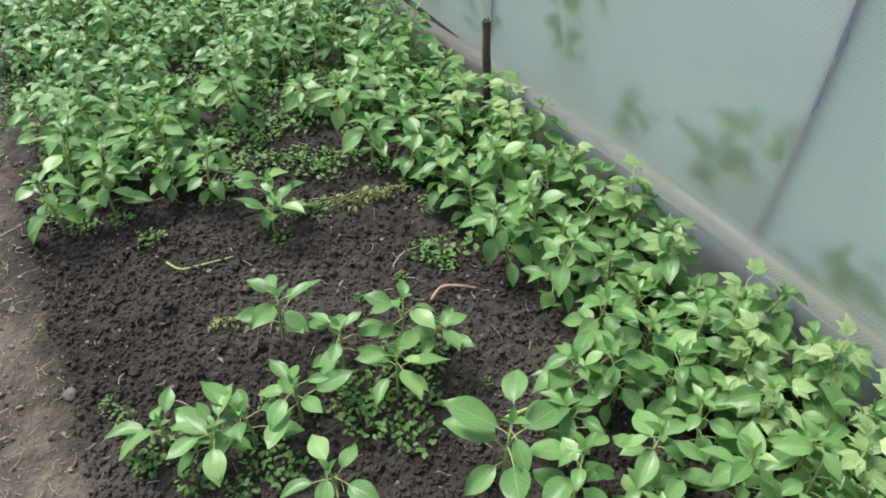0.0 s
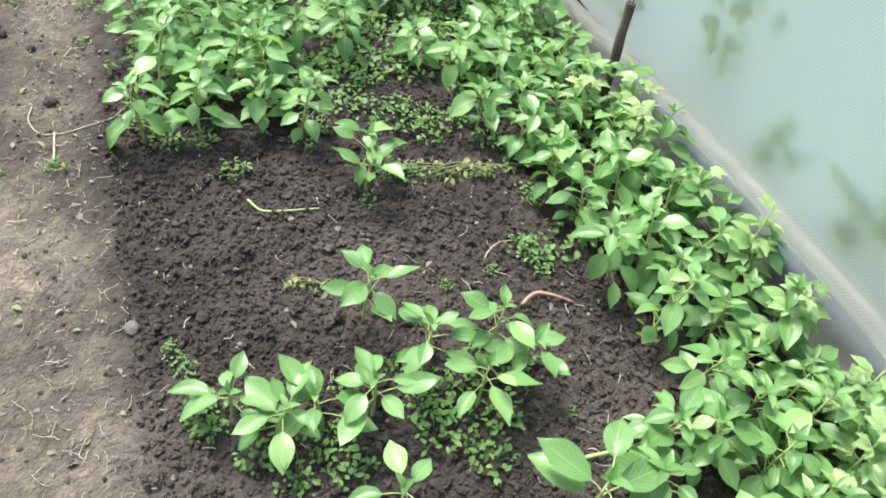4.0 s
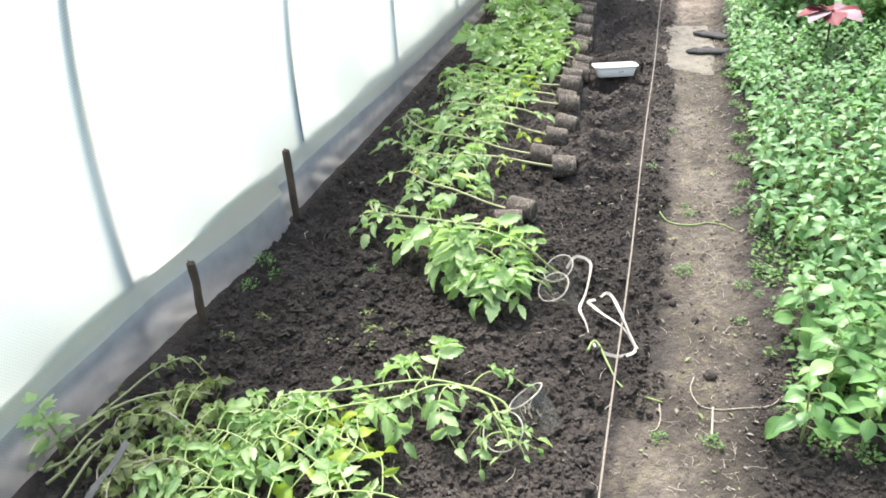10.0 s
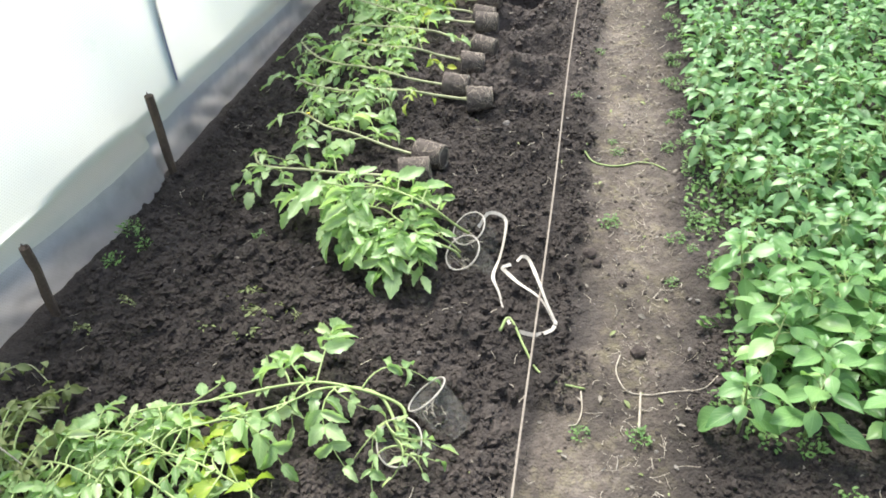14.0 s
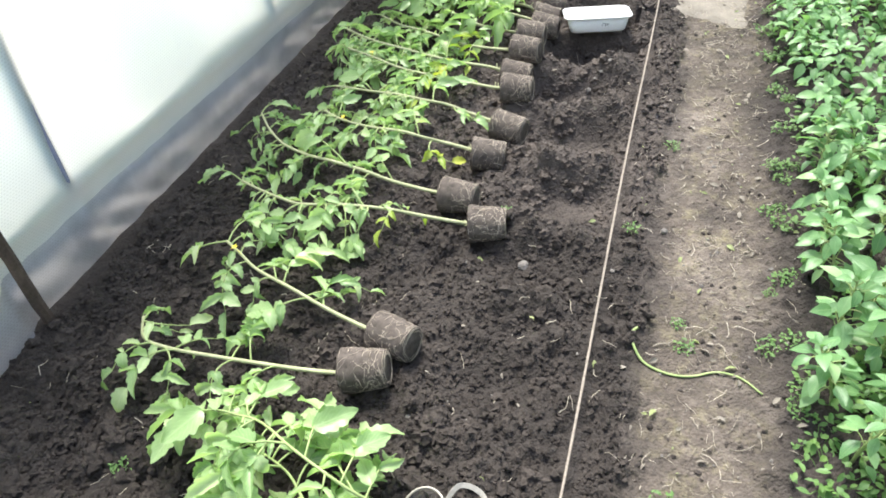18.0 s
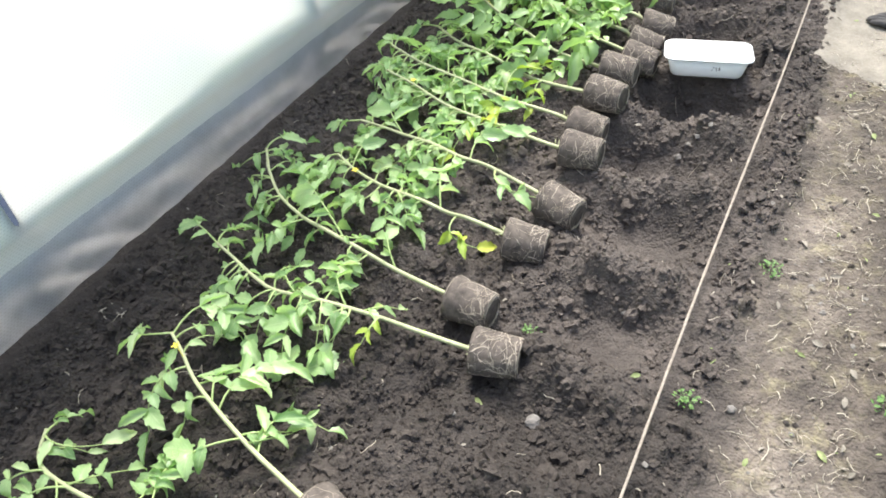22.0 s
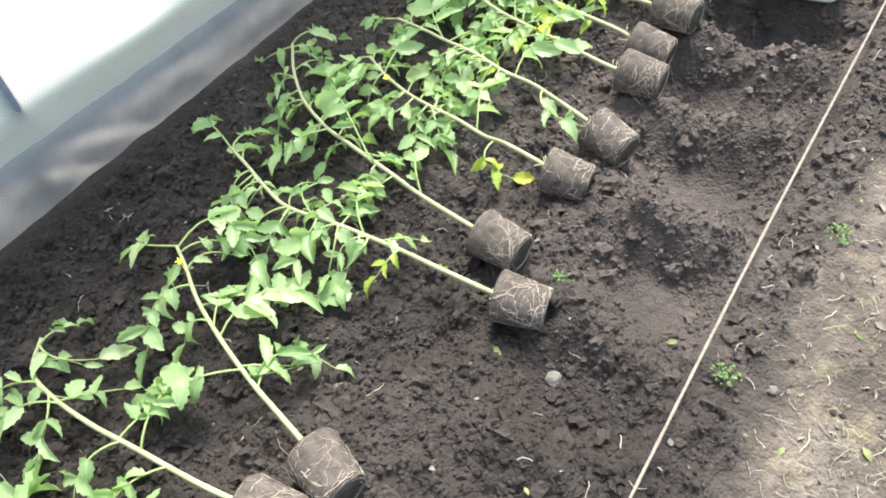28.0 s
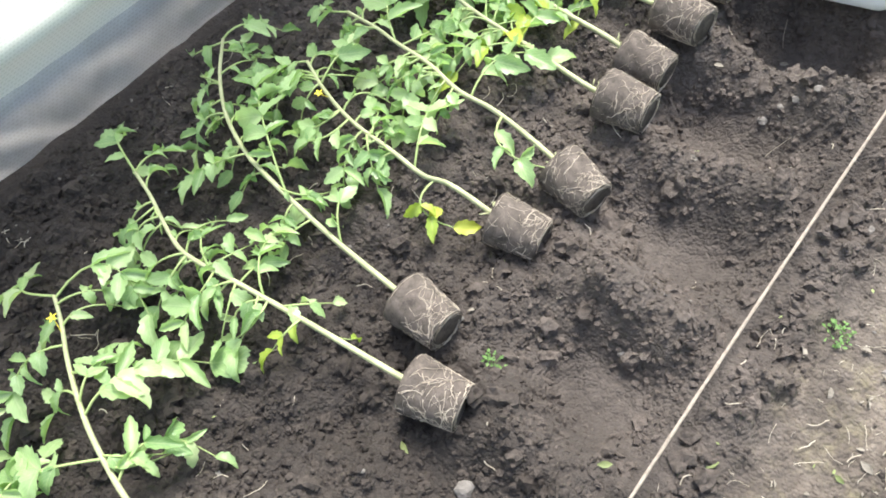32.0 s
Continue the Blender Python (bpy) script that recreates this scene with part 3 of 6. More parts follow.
tagged(sheet("ceiling", roof, M_roof, "milky greenhouse film roof"), kind="structure", category="ceiling")


def end_film(name, y, x0, x1, z0, label):
    rows = []
    for z in np.linspace(z0, 2.1, 26):
        row = []
        for x in np.linspace(x0, x1, 24):
            lim = arch(min(z, TOP)) - 0.01
            xx = MID + max(-lim, min(lim, x - MID))
            row.append((xx, y + 0.012 * math.sin(7 * x + 2 * z) + 0.006 * math.sin(19 * x), z))
        rows.append(row)
    return sheet(name, rows, M_film, label)


end_film("wall_far_left", FAR, LEFT, -0.09, -0.03, "milky film end wall with green weeds showing through")
end_film("wall_far_right", FAR, 0.66, RIGHT, -0.03, "milky film end wall beside the doorway")
end_film("wall_near", NEAR, LEFT, RIGHT, -0.05, "milky film end wall")
door_post = Geo().add(tube([(-0.075, FAR - 0.01, -0.05), (-0.07, FAR - 0.01, 1.0), (-0.065, FAR - 0.01, 2.0)], 0.024, 6))
tagged(new("post_left", door_post.mesh("post_left", M_post, False)), "grey wooden doorway post at the end wall", "post", kind="structure")
door_post = Geo().add(tube([(0.655, FAR - 0.01, -0.05), (0.65, FAR - 0.01, 1.0), (0.645, FAR - 0.01, 2.0)], 0.024, 6))
tagged(new("post_right", door_post.mesh("post_right", M_post, False)), "grey wooden doorway post at the end wall", "post", kind="structure")

for y in (-0.42, 0.755, 1.945, 3.12, 4.30, 5.48):
    pts = []
    for k in range(33):
        q = math.pi * k / 32
        if k <= 10:
            z = -0.1 + 1.6 * k / 10
            pts.append((MID - arch(max(z, 0)) - 0.017 + film_line(y) - LEFT, y + 0.05 * z, z))
        elif k < 22:
            x = (-1 + 2 * (k - 10) / 12) * arch(1.5)
            pts.append((MID + x, y, 1.5 + (TOP + 0.02 - 1.5) * max(0.0, 1 - abs(x / arch(1.5)) ** 2.6) ** (1 / 1.8) + 0.02))
        else:
            z = 1.5 - 1.6 * (k - 22) / 10
            pts.append((MID + arch(max(z, 0)) + 0.016, y - 0.05 * z, z))
    tagged(new("hoop", Geo().add(tube(pts, 0.016, 8)).mesh("hoop", M_pipe)), "bluish plastic greenhouse hoop behind the film", "hoop", "greenhouse hoops", "structure")


# ---- stakes and string ----
def stake(x, y, height, lean, r, label):
    g = Geo()
    z = gz(x, y)
    pts, rad = [], []
    rng = random.Random(int(1000 * (x + y)))
    for k in range(9):
        s = k / 8
        pts.append((lean[0] * s + rng.uniform(-0.002, 0.002), lean[1] * s + rng.uniform(-0.002, 0.002), -0.08 + (height + 0.08) * s))
        rad.append(r * (1 + rng.uniform(-0.1, 0.1)))
    g.add(tube(pts, rad, 7))
    top = Vector(pts[-1])
    for k in range(5):
        a = rng.uniform(0, 6.28)
        c = top + Vector((0.6 * r * math.cos(a), 0.6 * r * math.sin(a), -0.004))
        g.add(tube([c, c + Vector((rng.uniform(-.003, .003), rng.uniform(-.003, .003), rng.uniform(0.006, 0.014)))], [0.004, 0.0012], 4))
    thing("wooden_stake", pose(x, y, z), label, "stake", "wooden stakes", data=g.mesh("wooden_stake", M_wood, False))


stake(-1.42, 2.80, 0.33, (0.025, 0.0), 0.017, "weathered dark wooden stake with a split top")
stake(-1.42, 2.04, 0.275, (0.04, 0.0), 0.015, "weathered dark wooden stake leaning on the film skirt")
stake(-1.27, 5.86, 0.30, (0.02, 0.03), 0.016, "weathered dark wooden stake by the end wall")
stake(1.89, 1.80, 0.32, (0.01, 0.06), 0.015, "weathered dark wooden stake among the peppers")

rope_pts = []
for k in range(161):
    s = k / 160
    y = 0.35 + (6.18 - 0.35) * s
    rope_pts.append((0.003 * math.sin(3 * y) + 0.012, y, 0.045 + 0.004 * math.sin(1.1 * y)))
g = Geo().add(tube(rope_pts, [0.0027 + 0.0006 * (k % 2) for k in range(161)], 6))
string = thing("string_line", pose(0, 0, 0), "pale twisted garden twine stretched along the bed", "string", data=g.mesh("string_line", M_rope))
for y in (0.35, 6.18):
    place("peg", Geo().add(tube([(0, y, gz(0, y) - 0.05), (0.004, y, 0.02), (0.0, y, 0.075)], [0.006, 0.008, 0.008], 6)).mesh("peg", M_wood), string, label="short wooden peg")


# ---- pepper plants ----
def pepper_leaf(seed):
    rng = random.Random(seed)
    L = rng.uniform(0.048, 0.078)
    return Geo().add(blade(L, L * rng.uniform(0.56, 0.70), rng.uniform(0.15, 0.5), rng.uniform(-1.1, -0.2), 6, 4, 0, rng.uniform(0.0, 0.3), 0.03, 0.40, seed)).mesh("leaf", M_pepper)


PEPPER_LEAVES = [pepper_leaf(100 + k) for k in range(10)]
SMALL_LEAVES = [Geo().add(blade(0.036, 0.017, 0.5, rng_c, 5, 2, 0, 0.1, 0.02, 0.42, 7 + k)).mesh("leaf", M_pepper) for k, rng_c in enumerate((-0.5, -0.2, -0.8, 0.1))]


def pepper_frame(seed, height, many=0):
    """The stem's points and the poses of the leaves, with a kind and a size for each."""
    rng = random.Random(seed)
    bx, by = rng.uniform(-0.03, 0.03), rng.uniform(-0.03, 0.03)
    pts = [(bx * s * s, by * s * s, height * s - 0.02 * (s == 0)) for s in (0, 0.2, 0.4, 0.6, 0.8, 1.0)]
    leaves, turn = [], rng.uniform(0, 6.28)
    n = rng.randint(13, 17) + many
    for k in range(n):
        s = 0.22 + 0.74 * k / (n - 1)
        p = Vector((bx * s * s, by * s * s, height * s))
        turn += 2.4 + rng.uniform(-0.4, 0.4)
        out = rng.uniform(0.018, 0.042) * (1.25 - 0.5 * s)
        up = rng.uniform(0.0, 0.6) + 0.3 * s
        tip = p + Vector((math.sin(-turn) * out * math.cos(up), math.cos(turn) * out * math.cos(up), out * math.sin(up)))
        pitch = rng.uniform(-0.75, 0.15) + 0.45 * (s - 0.5)
        size = rng.uniform(0.75, 1.15) * (1.0 if s < 0.8 else 0.85) * 1.1
        leaves.append((p, tip, pose(*tip, math.degrees(pitch), math.degrees(rng.uniform(-0.35, 0.35)), math.degrees(turn)) @ Matrix.Scale(size, 4), rng.randrange(10), False))
    for k in range(4):
        turn += 1.7
        p = Vector(pts[-1])
        leaves.append((p, p + Vector((0, 0, 0.004)), pose(p.x, p.y, p.z + 0.004, rng.uniform(15, 60), 0, math.degrees(turn)) @ Matrix.Scale(rng.uniform(0.8, 1.3), 4), rng.randrange(4), True))
    return pts, leaves


def pepper_stem(pts, leaves):
    g = Geo().add(tube(pts, [0.0042, 0.004, 0.0036, 0.0032, 0.0026, 0.0018], 5))
    for p, tip, m, k, small in leaves:
        if not small:
            g.add(tube([p, (p + tip) / 2 + Vector((0, 0, 0.003)), tip], [0.0016, 0.0013, 0.0012], 4, False))
    return g.mesh("stem", M_stem)


PEPPER_LABEL = "young pepper seedling with glossy green leaves growing in the soil"


def pepper_proto(seed, height, m):
    pts, leaves = pepper_frame(seed, height)
    ob = thing("pepper_plant", m, PEPPER_LABEL, "pepper plant", "pepper seedlings")
    place("stem", pepper_stem(pts, leaves), ob)
    for p, tip, lm, k, small in leaves:
        place("leaf", SMALL_LEAVES[k] if small else PEPPER_LEAVES[k], ob, lm)
    return ob


BROAD = []
for k in range(8):
    r = random.Random(150 + k)
    L = r.uniform(0.064, 0.086)
    BROAD.append(Geo().add(blade(L, L * r.uniform(0.52, 0.66), r.uniform(0.2, 0.55), r.uniform(-0.9, 0.1), 8, 4, 0, r.uniform(0.0, 0.35), 0.045, 0.42, 150 + k)).mesh("leaf", M_pepper))


def pepper_broad(seed, height, m, n):
    """A lone seedling: a bare stem with a few broad leaves on long stalks, spread out flat near its top."""
    rng = random.Random(seed)
    bx, by = rng.uniform(-0.02, 0.02), rng.uniform(-0.02, 0.02)
    pts = [(bx * s * s, by * s * s, height * s - 0.02 * (s == 0)) for s in (0, 0.2, 0.4, 0.6, 0.8, 1.0)]
    leaves, turn = [], rng.uniform(0, 6.28)
    for k in range(n):
        s = 0.48 + 0.50 * k / (n - 1)
        p = Vector((bx * s * s, by * s * s, height * s))
        turn += 2.4 + rng.uniform(-0.35, 0.35)
        out, up = rng.uniform(0.022, 0.05) * (1.6 - 0.9 * s), rng.uniform(0.1, 0.6)
        tip = p + Vector((-math.sin(turn) * out * math.cos(up), math.cos(turn) * out * math.cos(up), out * math.sin(up)))
        leaves.append((p, tip, pose(*tip, rng.uniform(-32, 8) + 22 * (s - 0.6), rng.uniform(-22, 22), math.degrees(turn)) @ Matrix.Scale(rng.uniform(0.72, 1.08) * (1.0 if s < 0.9 else 0.8), 4), rng.randrange(8), False))
    for k in range(3):
        turn += 2.1
        p = Vector(pts[-1])
        leaves.append((p, p, pose(p.x, p.y, p.z + 0.002, rng.uniform(25, 60), 0, math.degrees(turn)) @ Matrix.Scale(rng.uniform(0.7, 1.1), 4), rng.randrange(4), True))
    ob = thing("pepper_plant", m, "lone pepper seedling with a few broad glossy leaves on dug soil", "pepper plant", "pepper seedlings")
    place("stem", pepper_stem(pts, leaves), ob)
    for p, tip, lm, k, small in leaves:
        place("leaf", SMALL_LEAVES[k] if small else BROAD[k], ob, lm)


def pepper_joined(seed, height):
    """The same plant with its foliage in one mesh, for those far off."""
    pts, leaves = pepper_frame(seed, height, 7)
    rng = random.Random(seed)
    g = Geo()
    for p, tip, lm, k, small in leaves:
        L = 0.034 if small else rng.uniform(0.036, 0.058)
        g.add(blade(L, L * (0.47 if small else 0.58), 0.3, rng.uniform(-1.0, -0.2), 4, 2, 0, 0.1, 0.02, 0.4, k), lm)
    return pepper_stem(pts, leaves), g.mesh("foliage", M_pepper_far), g.uv


rng = random.Random(5)
spots = []


def free(x, y, r):
    return all((x - a) ** 2 + (y - b) ** 2 > r * r for a, b, _ in spots)


# plants standing alone in the dug patch
ALONE = ((0.885, 1.166, 0.185, 9), (0.973, 1.011, 0.17, 10), (1.127, 1.007, 0.17, 9), (1.054, 0.899, 0.15, 9), (0.837, 0.938, 0.15, 9), (0.646, 0.939, 0.13, 10), (0.572, 1.017, 0.115, 7), (0.734, 0.943, 0.115, 7), (0.833, 0.739, 0.14, 6),
         (1.172, 0.956, 0.14, 8), (1.012, 1.568, 0.12, 7), (1.03, 1.63, 0.15, 6), (1.134, 0.595, 0.15, 8))
for x, y, h, n in ALONE:
    spots.append((x, y, h))
# the block beside the path, the strip along the film, and all of the bed beyond
tries = 0
while tries < 14000:
    tries += 1
    x, y = rng.uniform(0.46, 1.86), rng.uniform(-0.45, 6.05)
    if x < 0.515 and 2.0 < y < 4.2:
        continue
    wob = 0.06 * math.sin(5 * x) + 0.05 * math.sin(3 * y)
    strip_edge = 1.50 - 0.10 * max(0, y - 1.0) + 0.05 * math.sin(6 * y) - 1.3 * max(0.0, 0.75 - y)
    in_strip = x > max(strip_edge, 1.05)
    in_block = y > 1.86 + wob * 0.5 and x < 0.93
    in_far = y > 2.02 + wob + 0.1 * (x < 1.2)
    gap = 0.93 < x < 1.08 and y < 2.15
    if not (in_strip or ((in_block or in_far) and not gap)):
        continue
    if 1.95 < y < 3.0 and float(fbm(np.array([x]), np.array([y]), 3.2, 44, 2)[0]) < -0.30:
        continue
    if free(x, y, 0.098 if y < 2.5 else 0.088):
        spots.append((x, y, rng.uniform(0.11, 0.21) * (1.12 if x > 1.3 else 1.0)))
near = [s for s in spots if s[1] < 2.32]
away = [s for s in spots if s[1] >= 2.32]
protos = []
for k, (x, y, h) in enumerate(near):
    m = pose(x, y, gz(x, y) - 0.004, rng.uniform(-8, 8), rng.uniform(-8, 8), rng.uniform(0, 360))
    if k < len(ALONE):
        pepper_broad(480 + k, h, pose(x, y, gz(x, y) - 0.004, 0, 0, rng.uniform(0, 360)) @ Matrix.Scale(1.35 if k == len(ALONE) - 1 else 1.0, 4), ALONE[k][3])
    elif k < len(ALONE) + 14:
        protos.append(pepper_proto(500 + k, h, m))
    else:
        copy_thing(protos[k % 14], m)
far_meshes = [pepper_joined(700 + k, random.Random(k).uniform(0.15, 0.20)) for k in range(10)]
leaf_uv = [q[2] for q in far_meshes]
away.sort(key=lambda s: s[1])
singles = 290 - len(near)
thicket = Geo()
for k, (x, y, h) in enumerate(away[singles:]):
    m = pose(x, y, gz(x, y) - 0.004, rng.uniform(-8, 8), rng.uniform(-8, 8), rng.uniform(0, 360))
    me = far_meshes[k % 10][1]
    m = m @ Matrix.Scale(rng.uniform(0.78, 0.98), 4)
    thicket.add(([v.co for v in me.vertices], [tuple(p.vertices) for p in me.polygons], [tuple(q) for q in leaf_uv[k % 10]]), m)
tagged(new("pepper_thicket", thicket.mesh("pepper_thicket", M_pepper_far)), "dense green pepper plants at the end of the bed", "pepper plants", kind="stuff")
for k, (x, y, h) in enumerate(away[:singles]):
    ob = thing("pepper_plant", pose(x, y, gz(x, y) - 0.004, rng.uniform(-8, 8), rng.uniform(-8, 8), rng.uniform(0, 360)), PEPPER_LABEL, "pepper plant", "pepper seedlings")
    place("stem", far_meshes[k % 10][0], ob)
    place("foliage", far_meshes[k % 10][1], ob)

# ---- tomato seedlings lying on the bed ----
def leaflet(seed):
    """A toothed, folded and drooping leaflet from its base along +y."""
    r = random.Random(seed)
    length, width = 0.06, 0.06 * r.uniform(0.52, 0.70)
    fold, curl, twist = r.uniform(0.15, 0.95), r.uniform(-2.5, 0.3), r.uniform(-1.1, 1.1)
    v, f, uv = [], [], []
    y = z = 0.0
    a, rows = r.uniform(0.0, 0.35), 16
    for i in range(rows + 1):
        s = i / rows
        w = width / 2 * max(0.0, math.sin(math.pi * s**0.72)) ** 0.8 * (0.82 + 0.24 * (i % 4) / 3)
        w = max(w, 0.0007)
        for j in range(5):
            u = j / 2 - 1
            x, up = u * w * math.cos(fold * abs(u)), abs(u) * w * math.sin(fold) + 0.05 * width * math.sin(9 * s + 3 * u + seed) * abs(u)
            q = twist * s
            v.append((x * math.cos(q) - up * math.sin(q), y - 0.05 * length * abs(u) * (1 - s), z + up * math.cos(q) + x * math.sin(q)))
            uv.append((u, s))
        y, z, a = y + length / rows * math.cos(a), z + length / rows * math.sin(a), a + curl / rows
    for i in range(rows):
        for j in range(4):
            f.append((i * 5 + j, i * 5 + j + 1, i * 5 + j + 6, i * 5 + j + 5))
    return Geo().add((v, f, uv)).mesh("leaflet", M_tomato)


def tomato_leaf(seed, length, pieces):
    """A compound leaf, from its base along +y: the pieces and poses of its leaflets."""
    rng = random.Random(seed)
    sweep, droop = rng.uniform(-0.9, 0.9), rng.uniform(1.1, 2.3)
    pts, head, a, p, yaw = [], [], rng.uniform(0.4, 0.95), Vector((0, 0, 0)), 0.0
    for k in range(9):
        pts.append(p.copy())
        head.append((yaw, a))
        p = p + Vector((-math.sin(yaw) * math.cos(a), math.cos(yaw) * math.cos(a), math.sin(a))) * length / 8
        a -= droop / 8
        yaw += sweep / 8
    out = []
    for k, size in ((3, 0.45), (4, 0.85), (6, 1.1), (7, 0.75)):
        for side in (-1, 1):
            if rng.random() < 0.14:
                continue
            y0, a0 = head[k]
            m = Matrix.Translation(pts[k]) @ pose(0, 0, 0, math.degrees(a0) * 0.6 + rng.uniform(-40, 12), rng.uniform(-40, 40), math.degrees(y0) - side * rng.uniform(35, 75))
            out.append((rng.choice(pieces), m @ Matrix.Scale(length * 0.40 * size * rng.uniform(0.8, 1.25) / 0.06, 4)))
    y0, a0 = head[8]
    out.append((rng.choice(pieces), Matrix.Translation(pts[8]) @ pose(0, 0, 0, math.degrees(a0), 0, math.degrees(y0)) @ Matrix.Scale(length * 0.48 * rng.uniform(0.9, 1.2) / 0.06, 4)))
    return out


M_yellow = leaf_material("yellowing_leaf", (0.20, 0.31, 0.05), (0.34, 0.43, 0.065), (0.52, 0.52, 0.08), 0.42, 0.35)
LEAFLETS = [leaflet(600 + k) for k in range(14)]
YELLOWS = []
for me in LEAFLETS[:4]:
    me = me.copy()
    me.materials[0] = M_yellow
    YELLOWS.append(me)
TOMATO_LEAVES = [tomato_leaf(40 + k, random.Random(k).uniform(0.13, 0.20), LEAFLETS) for k in range(9)]


def one_piece(leaf):
    g = Geo()
    for me, m in leaf:
        g.add(([v.co for v in me.vertices], [tuple(p.vertices) for p in me.polygons], [(0.5, 0.5)] * len(me.vertices)), m)
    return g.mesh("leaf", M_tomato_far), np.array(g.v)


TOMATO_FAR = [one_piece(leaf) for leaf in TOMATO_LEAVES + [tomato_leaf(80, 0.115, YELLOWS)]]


def root_ball(seed, low=False):
    """A soil plug shaped by its cup, base at the origin, its top along +y."""
    rng = random.Random(seed)
    g = Geo()
    v, f = [], []
    n, rows = (14, 8) if low else (22, 12)
    for i in range(rows + 1):
        s = i / rows
        r = 0.0425 + 0.0115 * s
        if i in (0, rows):
            r *= 0.97
        for k in range(n):
            q = 2 * math.pi * k / n
            bumpy = 0.0032 * noise.noise(Vector((math.cos(q) * 5 + seed, math.sin(q) * 5, s * 9))) + 0.0018 * noise.noise(Vector((math.cos(q) * 19, math.sin(q) * 19 + seed, s * 28)))
            v.append(((r + bumpy) * math.cos(q), 0.104 * s + 0.003 * noise.noise(Vector((k * 0.8, i * 1.0, seed))) * (i in (0, rows)), (r + bumpy) * math.sin(q)))
    for i in range(rows):
        for k in range(n):
            f.append((i * n + k, (i + 1) * n + k, (i + 1) * n + (k + 1) % n, i * n + (k + 1) % n))
    for i, y, flip in ((0, 0.004, 1), (rows, 0.100, -1)):
        c = len(v)
        v.append((0, y, 0))
        for k in range(n):
            q = (i * n + k, i * n + (k + 1) % n, c)
            f.append(q[::flip])
    g.add((v, f, []))
    roots = Geo()
    for k in range(12 if low else 105):
        q, y = rng.uniform(0, 6.28), 0.09 * rng.random() ** 2.2
        dq, dy = rng.uniform(-0.2, 0.2), rng.uniform(-0.003, 0.009)
        pts = []
        for j in range(rng.randint(5, 10)):
            s = min(max(y / 0.104, 0.01), 0.99)
            r = 0.0425 + 0.0115 * s + 0.0006
            pts.append((r * math.cos(q), y, r * math.sin(q)))
            q += dq + rng.uniform(-0.16, 0.16)
            y = min(max(y + dy + rng.uniform(-0.004, 0.004), 0.001), 0.1)
        roots.add(tube(pts, 0.00025 + 0.0008 * rng.random() ** 3, 3, False))
    for k in range(3 if low else 22):
        q = rng.uniform(0, 6.28)
        pts = [(0.040 * math.cos(q + 0.22 * j) * (1 - 0.05 * j), -0.0008, 0.040 * math.sin(q + 0.22 * j) * (1 - 0.05 * j)) for j in range(6)]
        roots.add(tube(pts, 0.0006, 3, False))
    return g.mesh("root_ball", M_ball), roots.mesh("root_mat", M_root)


BALLS = [root_ball(k) for k in range(6)]


def aim(d, up=(0, 0, 1)):
    """A turn whose +y goes along d, with +z as far up as may be."""
    y = Vector(d).normalized()
    x = y.cross(Vector(up)).normalized()
    return Matrix((x, y, x.cross(y))).transposed().to_4x4()


TOMATO_LABEL = "bare-root tomato seedling with green leaves lying on dug soil"


def hang_leaves(ob, pts, rng, count, start):
    """Whole leaves along a lying stem far off, none of them sunk in the soil."""
    n = len(pts)
    side = rng.choice((-1, 1))
    for s in [start + (0.97 - start) * k / (count - 1) for k in range(count)] + [1.0] * 4:
        i = min(int(s * (n - 1)), n - 2)
        p = Vector(pts[i]).lerp(Vector(pts[i + 1]), s * (n - 1) - i)
        d = (Vector(pts[i + 1]) - Vector(pts[max(i - 1, 0)])).normalized()
        side = -side
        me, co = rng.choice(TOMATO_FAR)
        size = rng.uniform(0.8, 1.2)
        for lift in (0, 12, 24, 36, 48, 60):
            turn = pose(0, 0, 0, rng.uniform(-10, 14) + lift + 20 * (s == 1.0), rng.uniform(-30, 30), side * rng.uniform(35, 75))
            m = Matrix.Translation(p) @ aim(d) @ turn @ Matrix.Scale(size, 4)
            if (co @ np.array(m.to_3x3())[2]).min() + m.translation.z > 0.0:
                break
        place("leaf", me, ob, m)


